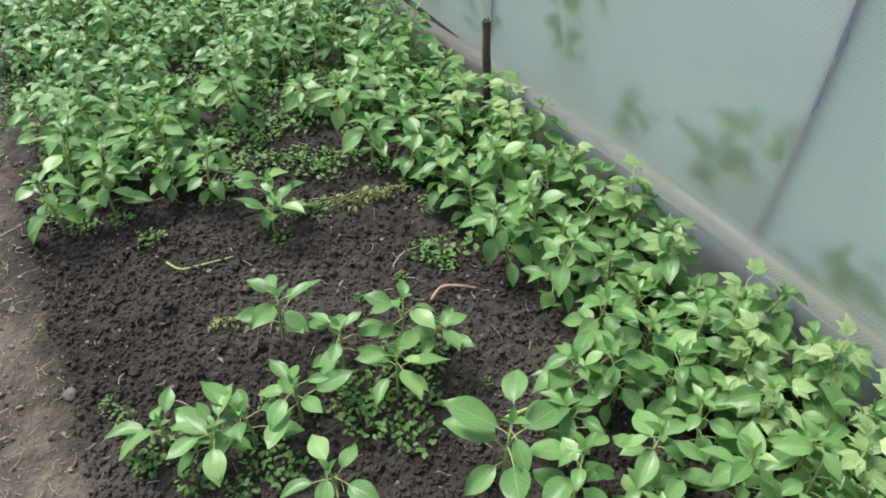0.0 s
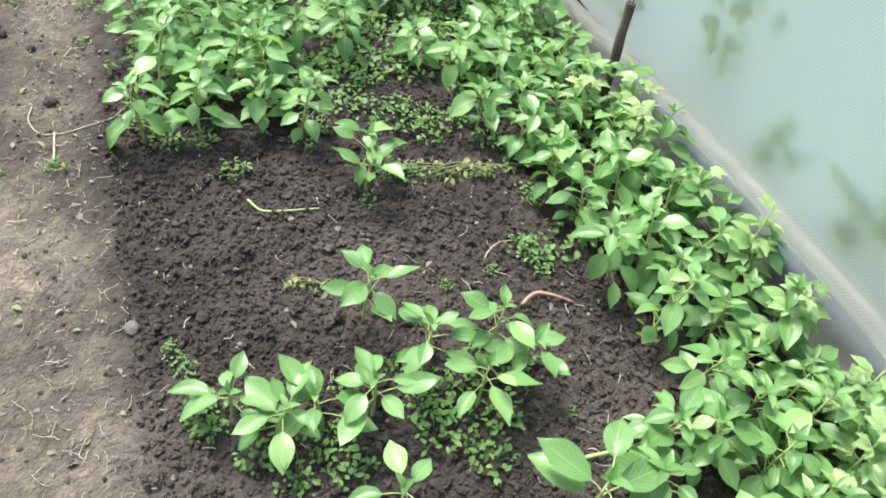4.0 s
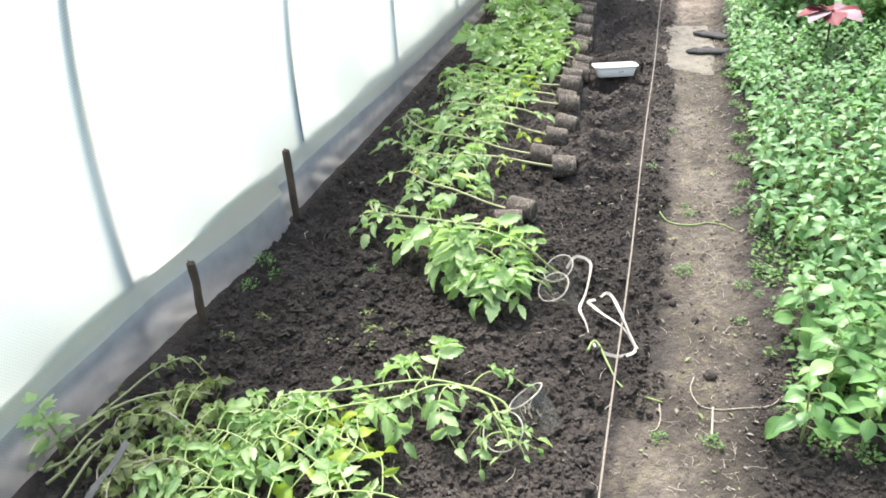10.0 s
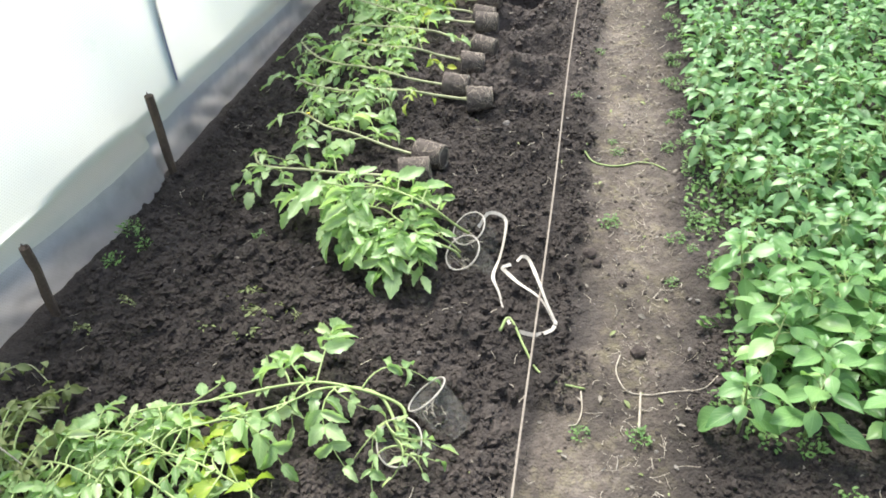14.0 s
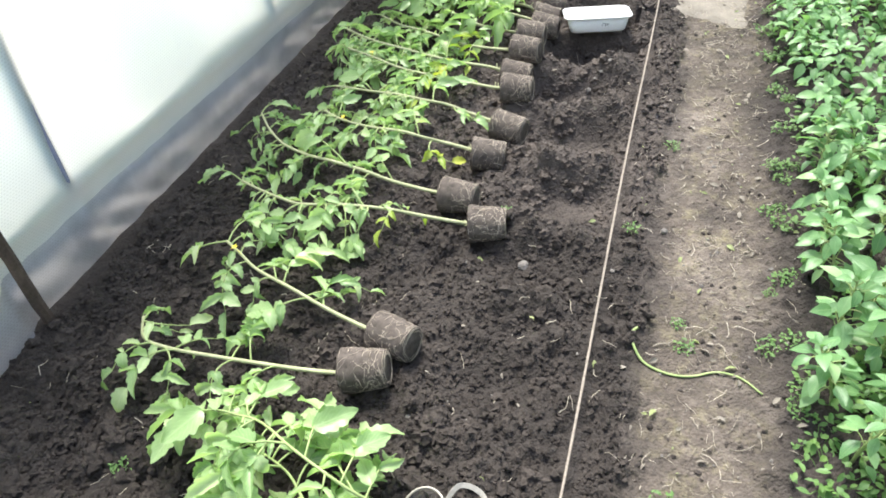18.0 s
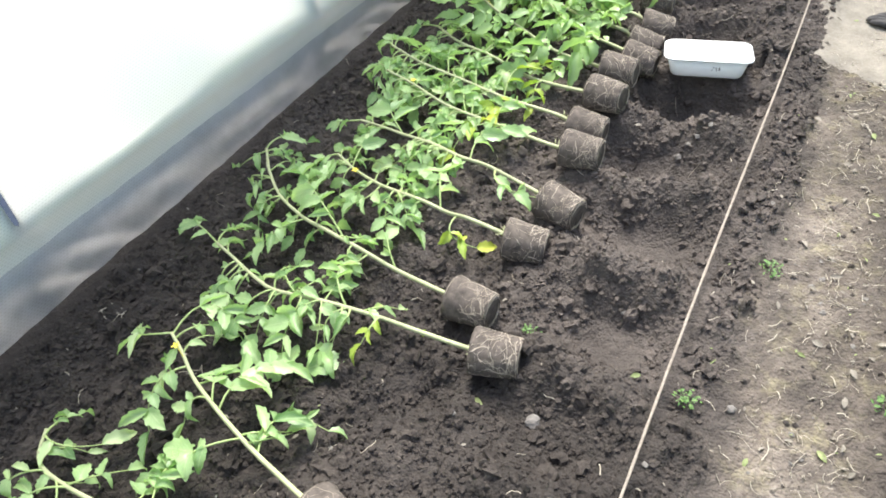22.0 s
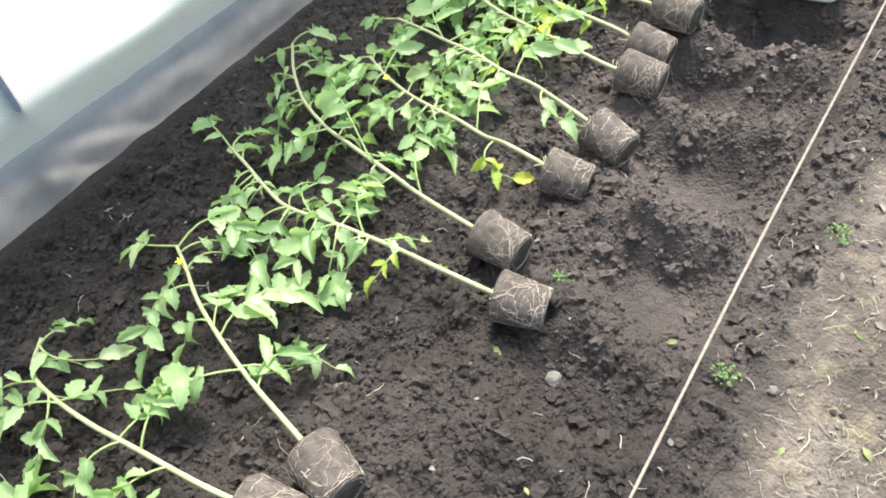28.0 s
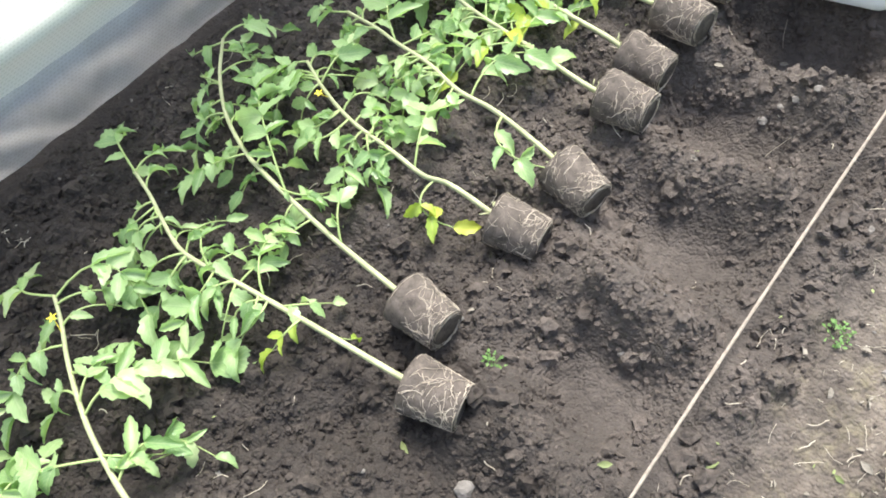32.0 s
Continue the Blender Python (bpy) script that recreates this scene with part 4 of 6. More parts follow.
def leaf_branch(ob, base, way, turn, length, bow, n, rng, yellow=False, scale=1.0):
    """A compound leaf on a bowed stalk that lies out to one side of the stem: leaflets in pairs, one at its end."""
    a = math.atan2(way.y, way.x) + radians(turn)
    out, left = Vector((math.cos(a), math.sin(a), 0)), Vector((-math.sin(a), math.cos(a), 0))
    end = base + out * length
    floor = gz(end.x, end.y)
    end.z = max(floor + rng.uniform(0.02, 0.06), base.z - 0.03 - 0.22 * length)
    pts = []
    for k in range(9):
        u = k / 8
        p = base.lerp(end, u) + left * (4 * u * (1 - u) * bow * length) + Vector((0, 0, 4 * u * (1 - u) * min(0.045, 0.22 * length)))
        pts.append(p - base)
    lf = place("leaf", Geo().add(tube(pts, [0.0026 - 0.00018 * k for k in range(9)], 5, False)).mesh("leaf", M_stem), ob, Matrix.Translation(base))
    pieces = YELLOWS if yellow else LEAFLETS
    n = n + n // 3 if not yellow else n
    big = 0.062 * scale * min(1.15, max(0.72, (length / 0.15) ** 0.5))
    side = rng.choice((-1, 1))
    for k in range(n):
        u = 1.0 if k == 0 else 0.97 - 0.74 * ((k + 1) // 2) / max(1, (n + 1) // 2)
        i = min(int(u * 8), 7)
        p = pts[i].lerp(pts[i + 1], u * 8 - i)
        d = (pts[i + 1] - pts[i]).normalized()
        side = -side
        size = big * rng.uniform(0.65, 1.25) * (1.12 if k == 0 else 0.95)
        me = rng.choice(pieces)
        yaw = rng.uniform(-15, 15) if k == 0 else side * rng.uniform(35, 75)
        roll = rng.uniform(-38, 38)
        co = np.array([v.co[:] for v in me.vertices]) * (size / 0.06)
        for lift in range(-13, 60, 9):
            m = Matrix.Translation(p) @ aim(Vector((d.x, d.y, 0.35 * d.z))) @ pose(0, 0, 0, lift + rng.uniform(-8, 8), roll, yaw)
            low = (co @ np.array(m.to_3x3())[2]).min() + m.translation.z + base.z
            if low > floor + 0.004:
                break
        place("leaflet", me, lf, m @ Matrix.Scale(size / 0.06, 4))


def dress(ob, line, branches, rng, more=11, scale=1.0):
    """Leaf branches along a stem: (where, turn, length, bow, leaflets; fewer than none: yellowing)."""
    run = [0.0]
    for a, b in zip(line, line[1:]):
        run.append(run[-1] + (Vector(b) - Vector(a)).length)
    n = len(line)
    small = [(rng.uniform(0.36, 1.0), rng.choice((-1, 1)) * rng.uniform(30, 120), rng.uniform(0.04, 0.11), rng.uniform(-0.3, 0.3), rng.randint(2, 4)) for _ in range(more)]
    for s, turn, length, bow, k in list(branches) + small:
        i = max(0, min(sum(q <= s * run[-1] for q in run) - 1, n - 2))
        s = (i + (s * run[-1] - run[i]) / max(1e-6, run[i + 1] - run[i])) / (n - 1)
        leaf_branch(ob, Vector(line[i]).lerp(Vector(line[i + 1]), s * (n - 1) - i), Vector(line[i + 1]) - Vector(line[i]), turn, length, bow, abs(k), rng, k < 0, scale)


def typical(rng, count=10):
    """Leaf branches as most of the seedlings have them."""
    out, side = [], rng.choice((-1, 1))
    for k in range(count):
        side = -side
        s = 0.28 + 0.70 * k / (count - 1)
        out.append((s, side * rng.uniform(50, 100), rng.uniform(0.10, 0.19) * (1.15 - 0.4 * s), rng.uniform(-0.15, 0.15), -4 if k == 0 or (k == 1 and rng.random() < 0.6) else rng.randint(4, 7)))
    return out + [(1.0, rng.uniform(-40, 40), rng.uniform(0.09, 0.14), rng.uniform(-0.2, 0.2), 5)]


def tomato(ball, points, seed, branches=None, count=14, radius=0.0062, label=TOMATO_LABEL, flowers=0, more=18):
    """A seedling with its root ball at ball = (x, y) and a stem through points; all lie on the soil."""
    rng = random.Random(seed)
    bx, by = ball
    zb = gz(bx, by) + 0.046
    ob = thing("tomato_seedling", pose(0, 0, 0), label, "tomato seedling", "tomato seedlings")
    first = Vector(points[0])
    d = (first - Vector((bx, by, zb)))
    d.z *= 0.3
    m = Matrix.Translation((bx, by, zb)) @ aim(d) @ Matrix.Translation((0, -0.052, 0)) @ pose(0, 0, 0, 0, rng.uniform(0, 360), 0)
    kind = BALLS[seed % 6]
    bob = place("root_ball", kind[0], ob, m, "dark soil plug matted with pale roots")
    place("root_mat", kind[1], bob)
    top = Vector((bx, by, zb)) + d.normalized() * 0.045
    line = spline([top] + [Vector(p) for p in points], 6)
    n = len(line)
    stem = Geo().add(tube(line, [radius * (1 - 0.42 * (k / n)) for k in range(n)], 7))
    for k in range(4):
        i = 2 + k
        if i < n - 1:
            q = line[i]
            e = Vector((rng.uniform(-0.5, 0.5), rng.uniform(-1, 1), rng.uniform(0.1, 0.9))).normalized()
            stem.add(tube([q, q + e * rng.uniform(0.012, 0.03)], [0.0018, 0.0012], 4))
    place("stem", stem.mesh("stem", M_hardstem), ob)
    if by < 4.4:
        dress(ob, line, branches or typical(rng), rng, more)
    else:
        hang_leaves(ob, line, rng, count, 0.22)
    for k in range(flowers):
        q = line[int(n * 0.8)] + Vector((rng.uniform(-0.03, 0.03), rng.uniform(-0.03, 0.03), rng.uniform(0.02, 0.05)))
        fl = Geo().add(tube([line[int(n * 0.8)], q], 0.0009, 3))
        for j in range(5):
            fl.add(blade(0.011, 0.005, 0.3, -0.6, 3, 2, 0, 0.4), Matrix.Translation(q) @ pose(0, 0, 0, 10, 0, 72 * j))
        place("blossom", fl.mesh("blossom", M_flower), ob, label="small yellow tomato flower")
    return ob


def bend(bx, by, length, drift, rise, seed):
    """A typical lying stem from a ball towards the film, its tip turned up."""
    rng = random.Random(seed)
    out = []
    for s in (0.14, 0.4, 0.65, 0.85, 1.0):
        out.append((bx - length * s, by + drift * s * s + rng.uniform(-0.012, 0.012), 0.045 + 0.055 * s + rise * s**3))
    return out


tomato((-0.463, 2.782), [(-0.518, 2.769, 0.055), (-0.612, 2.751, 0.067), (-0.737, 2.735, 0.083), (-0.836, 2.721, 0.10), (-0.935, 2.718, 0.105), (-1.01, 2.731, 0.11), (-1.045, 2.785, 0.12)], 11,
       [(0.3, 71, 0.148, -0.06, 6), (0.4, -76, 0.154, 0.01, 7), (0.47, 82, 0.117, -0.1, 4), (0.72, 52, 0.134, -0.09, 4), (0.84, 56, 0.108, -0.02, 3), (0.85, -145, 0.069, -0.26, 2), (0.73, -119, 0.101, -0.1, 3), (0.97, -15, 0.082, -0.01, 4)], more=4)
tomato((-0.430, 2.886), [(-0.490, 2.902, 0.055), (-0.58, 2.922, 0.067), (-0.647, 2.937, 0.083), (-0.743, 2.966, 0.10), (-0.855, 3.009, 0.10), (-0.927, 3.051, 0.11), (-0.975, 3.076, 0.12)], 12,
       [(0.31, -105, 0.142, 0.33, 6), (0.4, 63, 0.174, 0.05, 7), (0.55, -88, 0.205, 0.12, 8), (0.82, 121, 0.144, -0.16, 6), (1.0, 31, 0.129, 0.21, 4), (0.99, -119, 0.151, 0.47, 7)], flowers=1, more=8)
tomato((-0.329, 3.362), [(-0.392, 3.350, 0.032), (-0.492, 3.334, 0.055), (-0.60, 3.316, 0.083), (-0.728, 3.296, 0.10), (-0.849, 3.28, 0.10), (-0.922, 3.294, 0.10), (-1.013, 3.325, 0.10), (-1.078, 3.343, 0.11)], 13,
       [(0.31, 73, 0.072, 0.06, -4), (0.23, -138, 0.03, -0.14, -1), (0.37, -132, 0.084, -0.09, 3), (0.42, -67, 0.174, 0.11, 6), (0.51, 73, 0.139, -0.1, 6), (0.59, -49, 0.108, 0.09, 3), (0.68, 60, 0.115, -0.01, 4), (0.87, 75, 0.093, 0.23, 4), (0.87, -159, 0.06, -0.23, 3), (1.0, -2, 0.17, 0.0, 5)])
tomato((-0.441, 3.466), [(-0.505, 3.470, 0.032), (-0.642, 3.474, 0.055), (-0.74, 3.479, 0.083), (-0.852, 3.492, 0.10), (-0.933, 3.509, 0.10), (-1.04, 3.553, 0.10), (-1.124, 3.616, 0.11), (-1.19, 3.69, 0.12)], 14,
       [(0.21, -51, 0.139, 0.06, 3), (0.31, 64, 0.086, 0.12, 4), (0.4, -27, 0.38, 0.01, 9), (0.58, 63, 0.15, 0.12, 6), (0.74, 105, 0.091, -0.21, 5), (0.84, 75, 0.063, -0.16, 4), (0.44, -125, 0.095, -0.31, 3), (1.0, -58, 0.129, 0.06, 4)])
tomato((-0.416, 3.712), [(-0.480, 3.702, 0.032), (-0.566, 3.697, 0.055), (-0.606, 3.672, 0.083), (-0.683, 3.674, 0.10), (-0.808, 3.687, 0.10), (-0.916, 3.719, 0.10), (-0.987, 3.749, 0.11)], 15,
       [(0.26, 105, 0.086, -0.53, -5), (0.34, -64, 0.178, -0.01, 5), (0.57, 144, 0.101, -0.02, 4), (0.59, 114, 0.12, -0.05, 5), (0.67, 57, 0.114, 0.43, 5), (0.88, -54, 0.151, -0.07, 4), (1.0, 58, 0.089, 0.06, 5)], flowers=1)
tomato((-0.381, 3.855), [(-0.452, 3.872, 0.032), (-0.535, 3.879, 0.055), (-0.598, 3.873, 0.083), (-0.671, 3.864, 0.10), (-0.767, 3.888, 0.10), (-0.868, 3.899, 0.10), (-0.934, 3.909, 0.10), (-1.013, 3.906, 0.11)], 16,
       [(0.26, 159, 0.152, -0.4, 5), (0.38, -109, 0.214, 0.1, 6), (0.58, 62, 0.105, 0.11, 5), (0.45, 101, 0.08, 0.07, 3), (0.76, -44, 0.206, 0.1, 5), (0.87, 47, 0.087, 0.03, 5), (1.0, -14, 0.111, 0.35, 5)])
more = [(-0.397, 4.050), (-0.43, 4.182), (-0.418, 4.306), (-0.432, 4.461), (-0.40, 4.57), (-0.42, 4.69), (-0.415, 4.80), (-0.45, 4.93), (-0.465, 5.05), (-0.45, 5.17),
        (-0.463, 5.29), (-0.48, 5.41), (-0.485, 5.53), (-0.50, 5.65), (-0.50, 5.78), (-0.50, 5.90)]
rng = random.Random(77)
for k, (x, y) in enumerate(more):
    tomato((x, y), bend(x, y, rng.uniform(0.52, 0.68) - 0.10 * (y > 4.4), rng.uniform(0.02, 0.16), rng.uniform(0.02, 0.12), 60 + k), 17 + k, flowers=k % 3 == 0)


# ---- cups with seedlings ----
def cup(x, y, toward, label, tilt=4, roll=0):
    """A clear cup leaning in the soil, the middle of its mouth over (x, y), towards an angle (degrees from +y)."""
    prof = [(0.043, 0.0), (0.0435, 0.004), (0.046, 0.03), (0.050, 0.075), (0.054, 0.112), (0.0565, 0.1145), (0.0575, 0.118)]
    n, v, f = 28, [], []
    for r, h in prof:
        for k in range(n):
            q = 2 * math.pi * k / n
            v.append((r * math.cos(q), h, r * math.sin(q)))
    for i in range(len(prof) - 1):
        for k in range(n):
            f.append((i * n + k, (i + 1) * n + k, (i + 1) * n + (k + 1) % n, i * n + (k + 1) % n))
    f.append(tuple(range(n)))
    s, c = math.sin(radians(tilt)), math.cos(radians(tilt))
    x, y = x + 0.059 * c * math.sin(radians(toward)), y - 0.059 * c * math.cos(radians(toward))
    m = Matrix.Translation((x, y, gz(x, y) + 0.060 * s + 0.044 * c - 0.026)) @ pose(0, 0, 0, tilt, 0, toward) @ Matrix.Translation((0, -0.06, 0))
    me = mesh("plastic_cup", v, f, M_cup)
    ob = thing("plastic_cup", m, label, "cup", "clear plastic cups", data=me)
    rim = Geo().add(tube([(0.0567 * math.cos(2 * math.pi * k / 28), 0.1185, 0.0567 * math.sin(2 * math.pi * k / 28)) for k in range(29)], 0.0023, 5, False))
    place("rim", rim.mesh("rim", M_ribbon), ob, label="pale rolled rim")
    litter, dice = Geo(), random.Random(int(1000 * (x + y)))
    for k in range(11):
        a, b = [Vector((dice.uniform(-0.032, 0.032), dice.uniform(0.03, 0.112), dice.uniform(-0.036, 0.0))) for i in range(2)]
        litter.add(tube([a, (a + b) / 2 + Vector((0, 0.006, dice.uniform(-0.008, 0.012))), b], 0.0011, 4, False))
    place("dry_stems", litter.mesh("dry_stems", M_straw), ob, label="pale dry bits of stem inside the cup")
    return m


def potted(start, points, seed, label, branches, radius=0.0042, scale=1.0):
    """A seedling that comes out of a cup."""
    rng = random.Random(seed)
    ob = thing("tomato_seedling", pose(0, 0, 0), label, "tomato seedling", "tomato seedlings in cups")
    line = spline([Vector(start)] + [Vector(p) for p in points], 6)
    n = len(line)
    place("stem", Geo().add(tube(line, [radius * (1 - 0.5 * k / n) for k in range(n)], 6)).mesh("stem", M_stem), ob)
    dress(ob, line, branches, rng, 9, scale)


cup(-0.259, 1.697, 150, "clear plastic cup leaning in the soil, its mouth open", 62)
cup(-0.224, 1.838, 70, "clear plastic cup lying tipped on the soil", 48)
POT = "tomato seedling with light green leaves spilling from a clear cup"
potted((-0.262, 1.72, 0.06), [(-0.274, 1.786, 0.09), (-0.428, 1.806, 0.12), (-0.541, 1.785, 0.13), (-0.726, 1.712, 0.13), (-0.885, 1.661, 0.13), (-0.925, 1.616, 0.10)], 201, POT,
       [(0.37, -89, 0.25, -0.05, 8), (0.45, -51, 0.133, -0.14, 6), (0.40, -70, 0.16, 0.1, 6), (0.23, -143, 0.166, 0.18, 4), (0.69, -120, 0.06, -0.3, 3), (0.91, 137, 0.06, 0.31, 3), (1.0, -67, 0.135, 0.38, 5)])
potted((-0.25, 1.70, 0.06), [(-0.331, 1.803, 0.10), (-0.456, 1.792, 0.12), (-0.542, 1.724, 0.13), (-0.70, 1.652, 0.13), (-0.778, 1.605, 0.13), (-0.78, 1.565, 0.10)], 202, POT,
       [(0.52, -22, 0.132, 0.36, 6), (0.35, 95, 0.182, -0.19, 6), (0.36, 150, 0.09, -0.2, 3), (0.72, 130, 0.168, 0.05, 6), (0.93, -173, 0.095, 0.0, -3), (0.99, 60, 0.12, -0.02, 5)])
potted((-0.26, 1.70, 0.05), [(-0.29, 1.72, 0.11), (-0.27, 1.69, 0.13), (-0.235, 1.655, 0.09)], 203, POT, [(1.0, 10, 0.06, 0.1, 2)], 0.003, 0.7)
# the pile at the start of the bed
for k, (x, y, dx, dy) in enumerate(((-0.55, 1.52, -0.30, 0.06), (-0.62, 1.44, -0.32, 0.10), (-0.72, 1.56, -0.26, 0.06), (-0.46, 1.42, -0.22, -0.05), (-0.85, 1.48, -0.24, 0.04), (-0.90, 1.36, -0.26, 0.05),
                                    (-0.70, 1.32, -0.30, 0.02), (-0.40, 1.30, -0.25, -0.06), (-0.20, 1.24, -0.20, 0.03), (-0.05, 1.17, -0.20, 0.03), (0.05, 1.10, -0.18, 0.05), (-0.50, 1.16, -0.3, 0.06))):
    potted((x + 0.07, y - 0.03, 0.05), [(x, y, 0.09), (x + dx * 0.5, y + dy * 0.6, 0.13), (x + dx, y + dy, 0.10)], 210 + k, "tomato seedling in a leafy heap on the soil", typical(random.Random(210 + k), 7), 0.0036)
cup(-0.223, 2.351, 130, "clear plastic cup leaning in the soil beside white ribbon", 58)
cup(-0.223, 2.466, 125, "clear plastic cup leaning under tomato leaves", 58)
BUNCH = "bunch of tomato seedlings flopping out of a clear cup"
potted((-0.225, 2.47, 0.06), [(-0.263, 2.450, 0.11), (-0.34, 2.440, 0.19), (-0.46, 2.480, 0.21), (-0.58, 2.540, 0.18), (-0.72, 2.570, 0.12)], 230, BUNCH,
       [(0.27, -45, 0.16, 0.06, 7), (0.23, -93, 0.11, -0.06, 3), (0.32, -70, 0.14, -0.1, 7), (0.46, -54, 0.15, -0.05, 6), (0.55, 95, 0.167, -0.38, 8), (0.62, 100, 0.15, 0.1, 7), (0.75, 91, 0.17, -0.04, 7), (0.85, 31, 0.18, -0.08, 6), (0.79, -68, 0.12, -0.08, 4), (1.0, 2, 0.14, 0.18, 6)], scale=1.22)
potted((-0.235, 2.36, 0.06), [(-0.249, 2.352, 0.09), (-0.312, 2.347, 0.13), (-0.425, 2.419, 0.14), (-0.491, 2.47, 0.14), (-0.619, 2.527, 0.11)], 231, BUNCH,
       [(0.34, 138, 0.13, -0.06, 5), (0.43, 100, 0.16, 0.02, 8), (0.47, 125, 0.15, 0.0, 7), (0.55, 84, 0.144, 0.1, 8), (0.60, -70, 0.14, 0.1, 7), (0.73, 74, 0.15, -0.17, 8), (0.80, -80, 0.13, 0.0, 6), (0.44, 151, 0.138, 0.15, 6), (1.0, 97, 0.126, 0.0, 6), (0.95, -20, 0.14, 0.0, 6)], scale=1.22)
potted((-0.235, 2.38, 0.06), [(-0.27, 2.37, 0.11), (-0.36, 2.385, 0.15), (-0.46, 2.37, 0.13)], 232, BUNCH,
       [(0.4, 90, 0.10, 0.1, 6), (0.6, -90, 0.11, 0.1, 6), (0.8, 70, 0.12, 0.1, 7), (1.0, 20, 0.12, 0.2, 7)], 0.003, 1.22)


# ---- ribbon, stems, tray, gloves ----
def lying(points, z=0.006):
    return [(x, y, gz(x, y) + z + (h[0] if h else 0.0)) for x, y, *h in points]


def band(points, turn):
    line = spline(lying([(x, y, z - gz(x, y)) for x, y, z in points], 0.0), 5)
    ups = [(0.9 * math.sin(turn + 0.21 * k), -0.5 + 0.4 * math.cos(0.17 * k + turn), 0.75) for k in range(len(line))]
    return strip(line, 0.0105, ups, 0.0008)


rib = Geo()
rib.add(band([(-0.197, 2.490, 0.07), (-0.171, 2.545, 0.085), (-0.122, 2.540, 0.07), (-0.116, 2.480, 0.05), (-0.121, 2.393, 0.035), (-0.130, 2.315, 0.032), (-0.103, 2.249, 0.03), (-0.080, 2.181, 0.03), (-0.049, 2.120, 0.03), (0.007, 2.101, 0.028), (0.052, 2.122, 0.028), (0.062, 2.144, 0.03)], 1.1))
rib.add(band([(0.064, 2.143, 0.034), (0.017, 2.221, 0.045), (-0.052, 2.276, 0.05), (-0.091, 2.322, 0.045), (-0.107, 2.346, 0.04), (-0.083, 2.362, 0.04)], 0.0))
rib.add(band([(0.066, 2.141, 0.032), (0.037, 2.197, 0.05), (0.003, 2.284, 0.06), (-0.031, 2.370, 0.055), (-0.052, 2.388, 0.05), (-0.066, 2.372, 0.045)], 0.5))
thing("ribbon", pose(0, 0, 0), "off-white cloth ribbon in loose folded loops on the soil", "ribbon", data=rib.mesh("ribbon", M_ribbon, False))


def stalk(name, points, r0, r1, mat, label, category, z=0.004, group=""):
    line = spline(lying(points, z), 6)
    n = len(line)
    return thing(name, pose(0, 0, 0), label, category, group, data=Geo().add(tube(line, [r0 + (r1 - r0) * k / n for k in range(n)], 6)).mesh(name, mat))


stalk("plant_stalk", [(0.12, 3.085), (0.10, 3.06), (0.105, 3.02), (0.135, 2.985), (0.19, 2.965), (0.24, 2.968), (0.29, 2.99), (0.34, 2.985), (0.385, 2.95)], 0.0036, 0.0022, M_stem, "light green bent plant stalk lying on the path", "plant stalk", group="loose stalks")
stalk("plant_stalk", [(-0.079, 2.09, 0.02), (-0.065, 2.127, 0.03), (-0.046, 2.117, 0.02), (-0.010, 2.052, 0.01), (0.028, 1.999), (0.081, 1.959), (0.149, 1.963)], 0.0042, 0.0025, M_stem, "pale green bent stalk across the string", "plant stalk", group="loose stalks")
stalk("plant_stalk", [(0.14, 1.955), (0.145, 1.90), (0.135, 1.86), (0.115, 1.85)], 0.0022, 0.0015, M_straw, "thin dry stalk curled on the path", "plant stalk", group="loose stalks")
stalk("plant_stalk", [(0.235, 2.085), (0.225, 2.03), (0.25, 1.97), (0.30, 1.965), (0.36, 1.98), (0.43, 1.985), (0.47, 2.03)], 0.0019, 0.0014, M_straw, "dry pulled weed stalk lying across the path", "plant stalk", group="loose stalks")
stalk("plant_stalk", [(0.285, 1.97), (0.283, 1.92), (0.28, 1.86)], 0.0026, 0.0035, M_straw, "dry pulled weed stalk with a pale root end", "plant stalk", group="loose stalks")
stalk("plant_stalk", [(1.265, 1.115, 0.01), (1.30, 1.125, 0.03), (1.34, 1.11, 0.03), (1.39, 1.09, 0.01)], 0.0055, 0.0035, M_pinkish, "thick pinkish stalk arched over the soil", "plant stalk", group="loose stalks")
stalk("plant_stalk", [(0.715, 1.60), (0.74, 1.56), (0.79, 1.54), (0.88, 1.53)], 0.004, 0.002, M_stem, "pale green stalk lying on the dug soil", "plant stalk", group="loose stalks")
stalk("plant_stalk", [(1.22, 1.24), (1.245, 1.285), (1.29, 1.315), (1.33, 1.31)], 0.0022, 0.0015, M_straw, "thin dry stalk lying on the dug soil", "plant stalk", group="loose stalks")
stalk("plant_stalk", [(1.222, 0.721, 0.005), (1.36, 0.71, 0.015), (1.52, 0.722, 0.04)], 0.005, 0.003, M_stem, "fallen green stalk reaching out of the peppers", "plant stalk", group="loose stalks")


